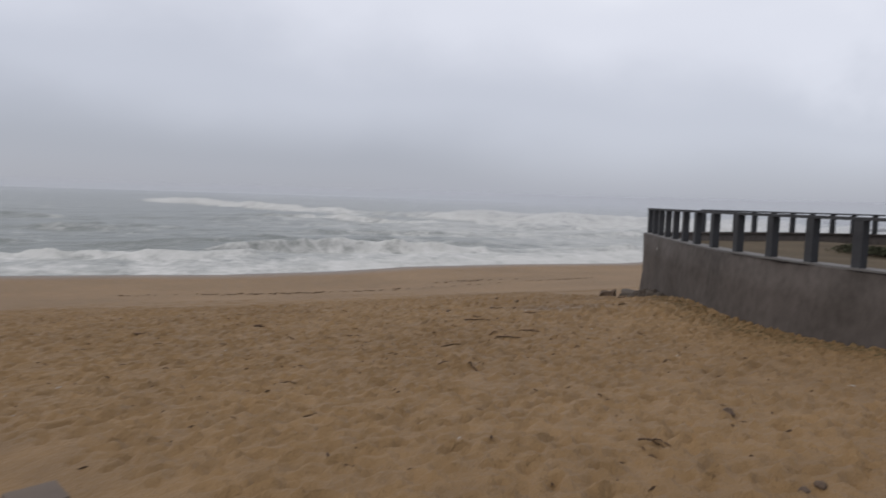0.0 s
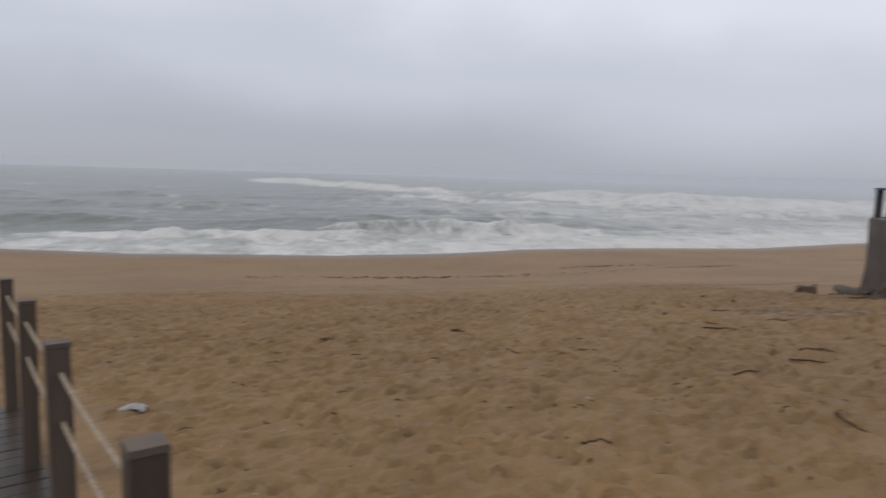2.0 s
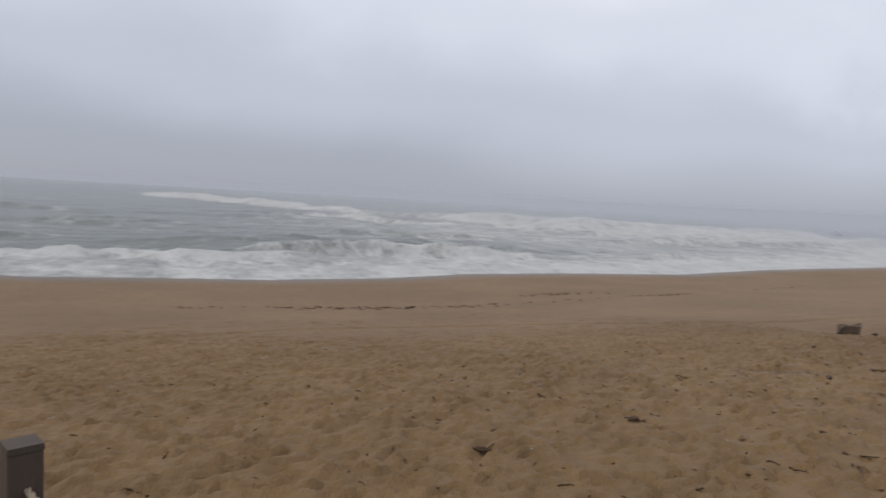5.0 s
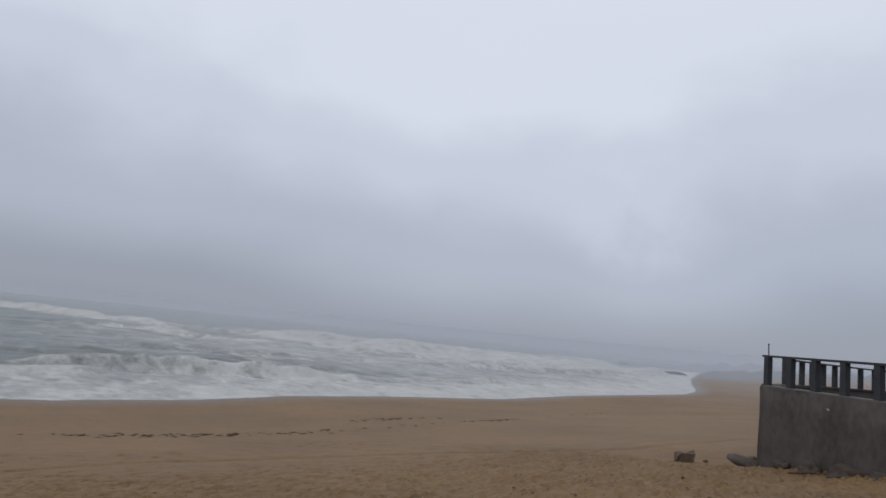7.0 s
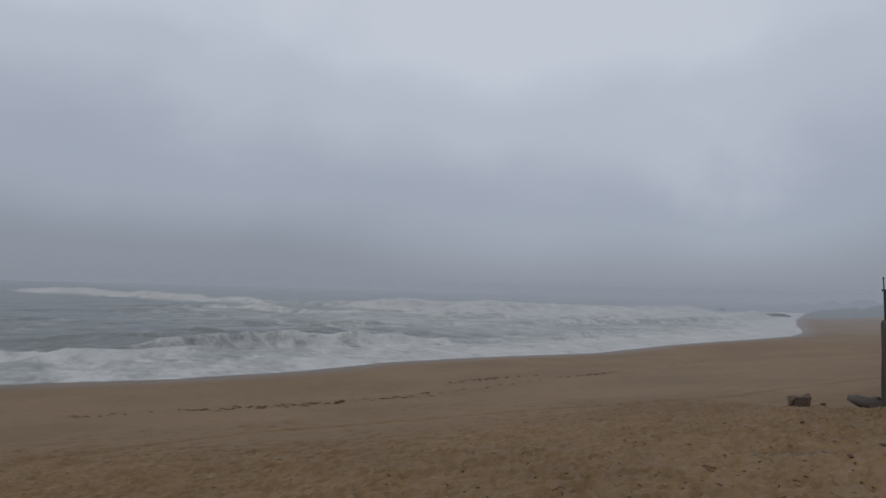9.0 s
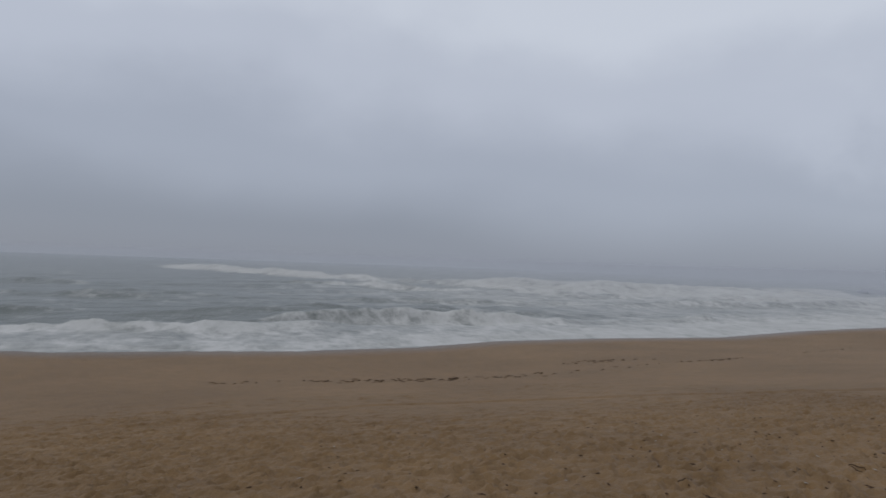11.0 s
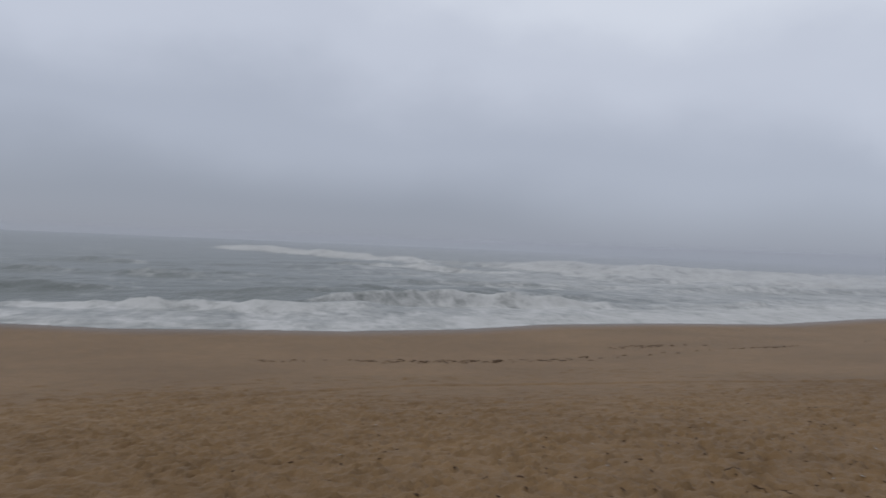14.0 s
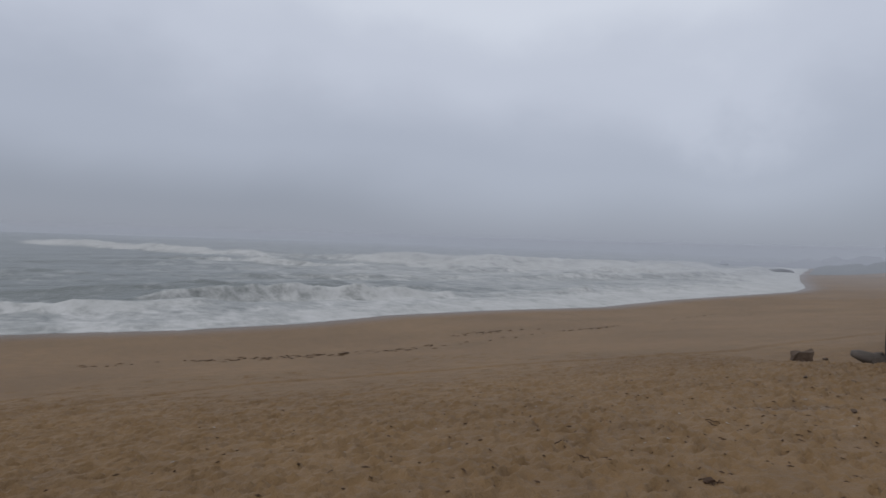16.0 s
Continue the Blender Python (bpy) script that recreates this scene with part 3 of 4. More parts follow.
# ---- sea ----
def build_sea():
    gu = graded(-95, 120, 0.5, -4800, 4800, 1.045)
    gs = graded(36.0, 75, 0.32, 33, 4900, 1.016)
    U, S = np.meshgrid(gu, gs)
    shore = S - shore_s(U)
    depth = np.clip(shore / 9, 0, 1)
    calm = np.exp(-S / 400)
    z = SEA_Z + depth * (0.5 * fbm(U * 0.07, S * 0.2, 4, 0) * 2 + 0.26 * fbm(U * 0.25, S * 0.55, 4, 1)) * (0.35 + 0.65 * calm)
    z = z + 0.5 * depth * np.sin(S * 0.3 + 6 * fbm(U * 0.03, S * 0.012, 2, 2)) * np.clip(fbm(U * 0.04, S * 0.04, 2, 3) * 2 + 0.5, 0, 1) * calm
    foam = 0.04 + 0.6 * np.clip(fbm(U * 0.035, S * 0.10, 4, 1), -0.1, 0.5) * np.clip((120 - S) / 60, 0.25, 1)
    # the swash and its lacy backwash
    foam = foam + 0.52 * np.exp(-((shore - 1.0) / 2.8) ** 2) + (0.30 + 0.12 * np.clip(U / 15, 0, 1)) * np.exp(-((shore - 6) / 6.0) ** 2)
    # broken water off the point, and over the rocks down the beach
    foam = foam + 0.56 * np.clip((U - 8) / 42, 0, 1) * np.clip((150 - S) / 60, 0, 1) + 0.58 * np.clip((-24 - U) / 16, 0, 1) * np.clip((74 - S) / 14, 0, 1)
    # breakers: crest line, from, to, height, width behind, width in front, trailing foam
    crests = [
        ([-95, -20, 20, 60], [55, 53, 48, 50], -90, 14, 0.8, 2.6, 1.1, 1.3),
        ([-10, 30, 80], [57, 51.5, 58], 4, 60, 1.15, 2.8, 1.2, 2.6),
        ([-100, -40, 10, 60], [68, 66, 62, 66], -80, 40, 0.7, 4.5, 2.0, 0.12),
        ([-10, 27, 45, 70, 82, 110, 170], [360, 275, 205, 148, 120, 100, 95], 2, 150, 2.1, 22, 8, 4.0),
        ([-60, 20, 60, 110, 200], [190, 150, 112, 84, 80], 25, 170, 1.2, 6, 2.4, 1.5),
        ([-300, -150, -60, 0], [150, 128, 120, 130], -260, -58, 1.5, 7, 3.5, 3.5),
        ([-200, -120, -50], [96, 90, 84], -180, -48, 1.6, 5, 2.5, 3.0),
        ([-40, 40, 140], [92, 80, 68], -60, 130, 0.9, 5, 2.2, 0.4),
        ([-60, 40, 140], [128, 118, 96], -90, 20, 0.9, 6, 3, 0.3),
    ]
    for i, (cu, cs, lo, hi, high, back, front, trail) in enumerate(crests):
        base = np.interp(U, cu, cs)
        line = base + (2.2 + 0.02 * base) * 2 * fbm(U * 0.06, U * 0 + i * 7.7, 4, i)
        sure = 1.15 if i == 3 else 0.62
        win = np.clip((U - lo) / (26 if i == 3 else 8), 0, 1) * np.clip((hi - U) / 8, 0, 1) * np.clip(sure + 2.6 * fbm(U * 0.075, U * 0 + 40 + i * 3.1, 4, i + 1), 0, 1.15)
        d = S - line
        w = np.where(d > 0, back, front)
        crest = np.exp(-(d / w) ** 2)
        z = z + win * high * crest * depth * (1 + (0.25 if i == 3 else 0.8) * fbm(U * 0.5, S * 0.5, 3, i))
        broken = np.clip((win - 0.42) / 0.3, 0, 1) * min(1.0, trail)
        ragged = 1 + (0.3 if i == 3 else 1.6) * fbm(U * 0.25, S * 0.3, 3, i + 2)
        foam = foam + broken * ragged * ((1.0 if i == 3 else 0.5) * np.exp(-((d + front * 0.7) / (front * 1.1)) ** 2) + 0.30 * np.exp(-np.clip(-d, 0, 400) / (trail * 2.0)) * (d < 0)) - 0.20 * win * np.exp(-((d - back * 0.6) / back) ** 2)
    foam = foam - 0.10 * np.exp(-((shore - 26) / 12) ** 2)
    # thin foam colour pales the sea far off the point, imitating haze
    foam = foam + 0.16 * np.clip((U - 14 - 0.12 * S) / 50, 0, 1) * np.clip((S - 80) / 60, 0, 1)
    # small whitecaps over the open water
    foam = foam + 0.9 * np.clip(vnoise(U * 0.16 + 31, S * 0.14, 2) - 0.86, 0, 1) * 4 * np.clip((S - 62) / 20, 0, 1) * np.clip((400 - S) / 150, 0, 1)
    foam = np.clip(foam, 0, 1.05)
    # whitewater stands up in lumps
    z = z + depth * np.clip((85 - S) / 20, 0, 1) * np.clip(foam - 0.35, 0, 0.6) * (0.9 * fbm(U * 0.9, S * 0.9, 3, 1) + 0.25)
    # the tongue of water thins onto the sand
    X, Y = xy(U, S)
    sand = ground_z(X, Y, fine=False)
    z = np.where(shore < 0, sand - 0.15 - np.clip(-shore * 0.3, 0, 4), np.maximum(z, sand + 0.03))
    z = np.where((shore >= 0) & (shore < 1.2), sand + 0.05 * np.clip(shore / 0.8, 0, 1), z)
    ob = grid_mesh("water", gu, gs, z, M_SEA, [("foam", foam)])
    return tagged(ob, "rough grey-green sea with rows of white breakers", "sea", kind="structure")


sea = build_sea()


# ---- boardwalk ----
def build_boardwalk():
    walk_way = thing("boardwalk", "wet grey-brown plank boardwalk sloping down onto the sand", "boardwalk")
    angle = math.degrees(math.atan2(AY, AX))
    pitch = 0.146
    bm = bmesh.new()
    box(bm, (-0.070, -0.725, -0.028), (0.070, 0.725, 0.0), 0.004)
    first = part("plank", bm, M_DECK, walk_way)
    tilt = -math.degrees(math.atan(DECK_SLOPE))
    for i in range(100):
        al = 0.0 + pitch * i
        x, y = deck_xy(al, -0.665)
        ob = first if i == 0 else new("plank", first.data)
        ob.parent = walk_way
        ob.matrix_basis = pose(x, y, deck_z(al) + rng.uniform(-0.002, 0.002), 0, tilt + rng.uniform(-0.3, 0.3), angle + rng.uniform(-0.15, 0.15))
    for ac in (-1.25, -0.65, -0.05):
        bm = bmesh.new()
        x0, y0 = deck_xy(-0.05, ac)
        x1, y1 = deck_xy(14.5, ac)
        vs = box(bm, (0, -0.035, -0.16), (14.55, 0.035, 0.0), 0.004)
        m = Matrix.Translation((x0, y0, deck_z(-0.05) - 0.032)) @ pose(0, 0, 0, 0, tilt, angle)
        bmesh.ops.transform(bm, matrix=m, verts=bm.verts[:])
        part("joist", bm, M_DECK, walk_way)


def build_rope_fence(across, label, spacing, count, lean, slack):
    fence = thing("rope_fence", label, "fence", group="rope fences of the boardwalk")
    angle = math.degrees(math.atan2(AY, AX))
    bm = bmesh.new()
    box(bm, (-0.041, -0.041, -0.35), (0.041, 0.041, 0.93), 0.004)
    first = part("post", bm, M_POST, fence)
    bm = bmesh.new()
    # a thin cap, proud of the post and slightly tapered
    for v in box(bm, (-0.043, -0.043, 0.93), (0.043, 0.043, 0.947)):
        if v.co.z > 0.94:
            v.co.x, v.co.y = v.co.x * 0.95, v.co.y * 0.95
    first_cap = part("cap", bm, M_POST, first)
    tops = []
    for i in range(count):
        al = spacing * i
        x, y = deck_xy(al, across)
        ob = first if i == 0 else new("post", first.data)
        ob.parent = fence
        ob.matrix_basis = pose(x, y, deck_z(al), lean[i % len(lean)], -lean[(i + 1) % len(lean)], angle)
        if i:
            new("cap", first_cap.data).parent = ob
        tops.append((al, x, y, deck_z(al)))
    for h in (0.83, 0.64):
        for k, ((a0, x0, y0, z0), (a1, x1, y1, z1)) in enumerate(zip(tops, tops[1:])):
            pts = []
            sag = slack + 0.007 * ((k * 7 + int(h * 100)) % 3)
            for j in range(15):
                f = j / 14
                pts.append((x0 + (x1 - x0) * f, y0 + (y1 - y0) * f, z0 + (z1 - z0) * f + h - sag * 4 * f * (1 - f)))
            bm = bmesh.new()
            # three twisted strands
            for strand in range(3):
                line = []
                for j in range(57):
                    f = j / 56
                    q = f * 14
                    a, b = pts[int(min(q, 13))], pts[int(min(q, 13)) + 1]
                    g = q - int(min(q, 13))
                    c = Vector(a).lerp(Vector(b), g)
                    th = f * 75 + strand * math.tau / 3
                    side_v = Vector((-(y1 - y0), x1 - x0, 0)).normalized()
                    c += side_v * (0.0048 * math.cos(th)) + Vector((0, 0, 0.0048 * math.sin(th)))
                    line.append(c)
                tube(bm, line, 0.0056, 5)
            part("rope", bm, M_ROPE, fence, smooth=True)


build_boardwalk()
LEAN = [0.3, -0.6, 0.5, -0.2, 0.7]
build_rope_fence(0.0, "square grey-brown posts joined by two sagging pale ropes", 1.33, 11, LEAN, 0.018)
build_rope_fence(-1.275, "square weathered posts with two slack pale ropes", 1.33, 11, LEAN[::-1], 0.056)


# ---- terrace with its wall ----
def smooth_line(points, step):
    """Points at an even step along a rounded polyline."""
    pts = [Vector((*p, 0)) for p in points]
    fine = []
    for i in range(len(pts) - 1):
        p0, p1, p2, p3 = pts[max(i - 1, 0)], pts[i], pts[i + 1], pts[min(i + 2, len(pts) - 1)]
        for k in range(24):
            t = k / 24
            fine.append(0.5 * ((2 * p1) + (p2 - p0) * t + (2 * p0 - 5 * p1 + 4 * p2 - p3) * t * t + (3 * p1 - p0 - 3 * p2 + p3) * t ** 3))
    fine.append(pts[-1])
    out, left = [fine[0]], step
    for a, b in zip(fine, fine[1:]):
        d = (b - a).length
        while d >= left:
            a = a.lerp(b, left / d)
            d = (b - a).length
            out.append(a.copy())
            left = step
        left -= d
    return out


def wall_ribbon(bm, line, z0, z1, thick, inward, jag=0.0, batter=0.0):
    """A thick standing ribbon along a line; inward points to the terrace's inside. batter: how far the foot stands out."""
    cols = []
    rows = 7
    for i, p in enumerate(line):
        d = (line[min(i + 1, len(line) - 1)] - line[max(i - 1, 0)]).normalized()
        n = Vector((-d.y, d.x, 0)) * inward
        col = []
        for r in range(rows):
            f = r / (rows - 1)
            z = z0 + (z1 - z0) * f
            wob = jag * noise.noise(Vector((p.x * 1.1, p.y * 1.1, z * 1.6))) + jag * 0.5 * noise.noise(Vector((p.x * 4, p.y * 4, z * 5)))
            col.append(bm.verts.new(p - n * (batter * (1 - f) + wob) + Vector((0, 0, z))))
        for r in range(rows - 1, -1, -1):
            f = r / (rows - 1)
            col.append(bm.verts.new(p + n * thick + Vector((0, 0, z0 + (z1 - z0) * f))))
        cols.append(col)
    m = len(cols[0])
    for a, b in zip(cols, cols[1:]):
        for k in range(m):
            bm.faces.new((a[k], a[(k + 1) % m], b[(k + 1) % m], b[k]))
    bm.faces.new(cols[0])
    bm.faces.new(cols[-1][::-1])
    bmesh.ops.recalc_face_normals(bm, faces=bm.faces[:])


WALL_TOP = 1.2
FRONT = smooth_line(WALL_LINE, 0.2)
BACK = smooth_line(BACK_LINE, 0.25)
bm = bmesh.new()
wall_ribbon(bm, FRONT, -1.6, WALL_TOP - 0.025, 0.3, -1, 0.07, 0.09)
wall_front = tagged(part("wall_west", bm, M_WALL, smooth=True), "dark wet concrete sea wall curving along the terrace", "wall", kind="structure")
bm = bmesh.new()
rough_stone(bm, (0.006, 0.036, 0.02), 5, 2, 0.35)
chip = part("paint_chip", bm, M_BAG, wall_front, "small pale chip of old paint")
chip.matrix_basis = pose(3.335, 15.41, 0.93, 20, 0, 0)
bm = bmesh.new()
wall_ribbon(bm, BACK[1:], -2.4, WALL_TOP - 0.053, 0.3, -1, 0.02, 0.0)
wall_back = tagged(part("wall_north", bm, M_WALL, smooth=True), "dark concrete terrace wall facing the sea", "wall", kind="structure")
bm = bmesh.new()
wall_ribbon(bm, FRONT, WALL_TOP - 0.025, WALL_TOP, 0.32, -1, 0.0, 0.0)
tagged(part("trim_west", bm, M_COPING), "pale concrete coping on the sea wall", "coping", kind="structure")
bm = bmesh.new()
wall_ribbon(bm, BACK[2:], WALL_TOP - 0.05, WALL_TOP, 0.32, -1, 0.0, 0.03)
tagged(part("trim_north", bm, M_WALL), "dark concrete coping on the terrace wall", "coping", kind="structure")


def build_terrace_floor():
    bm = bmesh.new()
    outline = [p for p in FRONT[::3]] + [p for p in BACK[2::3]] + [Vector((24, 20, 0)), Vector((26, 2, 0)), Vector((10, 2.5, 0))]
    centre = sum(outline, Vector()) / len(outline)
    inner = [p.lerp(centre, 0.016) for p in outline]
    rings = []
    for k in range(9):
        f = 1 - k / 9
        ring = []
        for p in inner:
            q = centre.lerp(p, f)
            ring.append(bm.verts.new((q.x, q.y, 0.98 + 0.16 * noise.noise(Vector((q.x * 0.3, q.y * 0.3, 0))) - 0.03)))
        rings.append(ring)
    hub = bm.verts.new((centre.x, centre.y, 0.95))
    n = len(inner)
    for a, b in zip(rings, rings[1:]):
        for k in range(n):
            bm.faces.new((a[k], a[(k + 1) % n], b[(k + 1) % n], b[k]))
    for k in range(n):
        bm.faces.new((rings[-1][k], rings[-1][(k + 1) % n], hub))
    bmesh.ops.recalc_face_normals(bm, faces=bm.faces[:])
    ob = part("floor", bm, M_TERRACE, smooth=True)
    return tagged(ob, "sandy trodden terrace floor behind the wall", "floor", kind="structure")


build_terrace_floor()


def build_railing(line, places, label, inset, post_w):
    rail = thing("railing", label, "railing", group="terrace railings")
    fine = smooth_line(line, 0.15)

    def shift(i, seq):
        d = (seq[min(i + 1, len(seq) - 1)] - seq[max(i - 1, 0)]).normalized()
        return seq[i] + Vector((d.y, -d.x, 0)) * inset, d
    bm = bmesh.new()
    box(bm, (-post_w * 0.5, -0.055, 0), (post_w * 0.5, 0.055, 0.56), 0.006)
    mesh_ob = None
    run, marks = 0.0, []
    for i, (a, b) in enumerate(zip(fine, fine[1:])):
        while len(marks) < len(places) and places[len(marks)] < run + (b - a).length:
            marks.append((i, (places[len(marks)] - run) / (b - a).length))
        run += (b - a).length
    for i, part_way in marks:
        p, d = shift(i, fine)
        p = p + d * (part_way * 0.15)
        if mesh_ob is None:
            mesh_ob = part("post", bm, M_RAIL, rail)
            ob = mesh_ob
        else:
            ob = new("post", mesh_ob.data)
            ob.parent = rail
        ob.matrix_basis = pose(p.x, p.y, WALL_TOP, 0, 0, math.degrees(math.atan2(d.y, d.x)))
    bm = bmesh.new()
    cols = []
    for i in range(len(fine)):
        p, d = shift(i, fine)
        n = Vector((d.y, -d.x, 0))
        cols.append([bm.verts.new(p + n * a + Vector((0, 0, WALL_TOP + b))) for a, b in ((-0.06, 0.56), (0.06, 0.56), (0.06, 0.60), (-0.06, 0.60))])
    for a, b in zip(cols, cols[1:]):
        for k in range(4):
            bm.faces.new((a[k], a[(k + 1) % 4], b[(k + 1) % 4], b[k]))
    bm.faces.new(cols[0])
    bm.faces.new(cols[-1][::-1])
    bmesh.ops.recalc_face_normals(bm, faces=bm.faces[:])
    part("top_rail", bm, M_RAIL, rail, "dark flat top rail")


build_railing(WALL_LINE[::-1], [0.12, 0.8, 1.46, 2.16, 2.88, 3.64, 4.42, 5.26, 6.14, 7.0, 7.75, 8.46, 9.2, 9.95, 10.7, 11.45, 12.2, 12.95], "dark painted post railing along the curved wall top", -0.14, 0.13)
build_railing(BACK_LINE[1:], [0.05] + [0.64 + 0.78 * k for k in range(23)], "dark post railing on the seaward terrace edge", 0.14, 0.12)


def build_kiosk():
    kiosk = thing("kiosk", "round cream rendered kiosk with a red conical roof", "building", (12.28, 16.87, 0.98))
    kiosk.scale = (0.9, 0.9, 0.91)
    bm = bmesh.new()
    sides, r, h = 48, 3.2, 2.2
    rings = []
    for rad, z in ((r + 0.09, -0.3), (r - 0.02, h), (r - 0.2, h), (r - 0.2, -0.3)):
        rings.append([bm.verts.new((rad * math.cos(k * math.tau / sides), rad * math.sin(k * math.tau / sides), z)) for k in range(sides)])
    for a, b in zip(rings, rings[1:] + rings[:1]):
        for k in range(sides):
            bm.faces.new((a[k], a[(k + 1) % sides], b[(k + 1) % sides], b[k]))
    bmesh.ops.recalc_face_normals(bm, faces=bm.faces[:])
    part("wall", bm, M_KIOSK, kiosk)
    bm = bmesh.new()
    prof = [(3.5, 2.34), (2.9, 2.56), (1.9, 2.82), (0.9, 2.98), (0.12, 3.05)]
    rings = [[bm.verts.new((a * math.cos(k * math.tau / sides), a * math.sin(k * math.tau / sides), z)) for k in range(sides)] for a, z in prof]
    for a, b in zip(rings, rings[1:]):
        for k in range(sides):
            bm.faces.new((a[k], a[(k + 1) % sides], b[(k + 1) % sides], b[k]))
    bm.faces.new(rings[-1])
    part("roof", bm, M_ROOF, kiosk, "red conical roof, paled in its colour for haze", smooth=True)
    bm = bmesh.new()
    prof = [(3.1, 2.2), (3.5, 2.16), (3.56, 2.2), (3.56, 2.34), (3.5, 2.36), (3.1, 2.34)]
    rings = [[bm.verts.new((a * math.cos(k * math.tau / sides), a * math.sin(k * math.tau / sides), z)) for k in range(sides)] for a, z in prof]
    for a, b in zip(rings, rings[1:] + rings[:1]):
        for k in range(sides):
            bm.faces.new((a[k], a[(k + 1) % sides], b[(k + 1) % sides], b[k]))
    bmesh.ops.recalc_face_normals(bm, faces=bm.faces[:])
    part("eave", bm, M_FASCIA, kiosk, "dark red eave band", smooth=True)
    # roller shutter with its slats, bent round the wall
    a0, a1 = math.radians(170), math.radians(198)
    bm = bmesh.new()
    rows = []
    for j in range(22):
        rad, z = (3.222, 3.227)[j % 2], 1.10 + (j // 2) * 0.066 + (j % 2) * 0.05
        rows.append([bm.verts.new((rad * math.cos(a0 + (a1 - a0) * k / 8), rad * math.sin(a0 + (a1 - a0) * k / 8), z)) for k in range(9)])
    for a, b in zip(rows, rows[1:]):
        for k in range(8):
            bm.faces.new((a[k], a[k + 1], b[k + 1], b[k]))
    part("shutter", bm, M_SHUTTER, kiosk, "pale roller shutter")
    for z0, z1 in ((1.03, 1.10), (1.81, 1.88)):
        bm = bmesh.new()
        cols = []
        for k in range(9):
            a = a0 - 0.015 + (a1 - a0 + 0.03) * k / 8
            cols.append([bm.verts.new((rad * math.cos(a), rad * math.sin(a), z)) for rad, z in ((3.19, z0), (3.27, z0), (3.27, z1), (3.19, z1))])
        for a, b in zip(cols, cols[1:]):
            for k in range(4):
                bm.faces.new((a[k], a[(k + 1) % 4], b[(k + 1) % 4], b[k]))
        bm.faces.new(cols[0])
        bm.faces.new(cols[-1][::-1])
        bmesh.ops.recalc_face_normals(bm, faces=bm.faces[:])
        part("shutter_rail", bm, M_SHUTTER, kiosk)


build_kiosk()


def build_hedge(name, label, cat, centre, length, width, height, angle, seed, count):
    h = thing(name, label, cat, centre, angle)
    r = random.Random(seed)
    bm = bmesh.new()
    for _ in range(count):
        x, y = r.uniform(-0.5, 0.5) * length, r.gauss(0, 0.28) * width
        top = height * (0.7 + 0.5 * noise.noise(Vector((x * 0.9, y, seed)))) * max(0.15, 1 - (2 * y / width) ** 2 * 0.6)
        z = r.uniform(0.0, 1.0) * top
        s = r.uniform(0.04, 0.09)
        d = Vector((r.gauss(0, 1), r.gauss(0, 1), r.gauss(0.6, 0.6))).normalized()
        e = d.cross(Vector((r.random(), r.random(), r.random()))).normalized()
        p = Vector((x, y, z))
        a, b, c, f = (bm.verts.new(q) for q in (p, p + d * s * 0.5 + e * s * 0.3, p + d * s, p + d * s * 0.5 - e * s * 0.3))
        bm.faces.new((a, b, c, f))
    part("leaves", bm, M_HEDGE, h, kind="stuff")
    bm = bmesh.new()
    tube(bm, [(-0.47 * length, 0, 0.0), (-0.2 * length, 0.06, 0.03), (0.15 * length, -0.05, 0.02), (0.47 * length, 0.03, 0.0)], [0.03, 0.035, 0.03, 0.02], 6)
    part("runner", bm, M_STICK, h, "woody creeping stem")


build_hedge("hedge", "low dark shrubs in front of the kiosk wall", "shrub", (9.75, 14.5, 0.95), 6.6, 1.1, 0.2, -57, 3, 14000)


def build_utility_pole():
    pole = thing("utility_pole", "thin dark leaning pole behind the far beach", "pole", (26.55, 50.3, -0.95))
    bm = bmesh.new()
    tube(bm, [(0, 0, -1.5), (-0.05, 0, 2.2), (-0.11, 0, 4.2)], [0.065, 0.055, 0.043], 10)
    part("mast", bm, M_RAIL, pole, smooth=True)
    bm = bmesh.new()
    tube(bm, [(-0.11, 0, 4.18), (-0.11, 0, 4.3)], [0.055, 0.043], 10)
    part("cap", bm, M_RAIL, pole, smooth=True)


build_utility_pole()


# ---- far land and rocks ----
def build_far(name, label, mat, line, heights, depth, seed):
    """A low rugged ridge along a line of points."""
    bm = bmesh.new()
    rows = []
    pts = smooth_line(line, 2.2)
    n = len(pts)
    for i, p in enumerate(pts):
        d = (pts[min(i + 1, n - 1)] - pts[max(i - 1, 0)]).normalized()
        side = Vector((-d.y, d.x, 0))
        f = i / (n - 1)
        h = np.interp(f, np.linspace(0, 1, len(heights)), heights)
        row = []
        for k in range(9):
            g = k / 8 - 0.5
            lump = 0.75 + 0.5 * noise.noise(Vector((p.x * 0.07 + seed, p.y * 0.07, g * 2))) + 0.5 * noise.noise(Vector((p.x * 0.22, p.y * 0.22 + seed, g * 5)))
            row.append(bm.verts.new(p + side * (g * depth) + Vector((0, 0, -3.6 + (h + 0.6) * max(0, 1 - (2 * g) ** 2) * lump))))
        rows.append(row)
    for a, b in zip(rows, rows[1:]):
        for k in range(8):
            bm.faces.new((a[k], a[k + 1], b[k + 1], b[k]))
    bmesh.ops.recalc_face_normals(bm, faces=bm.faces[:])
    return tagged(part(name, bm, mat, smooth=True), label, "dunes", kind="structure")


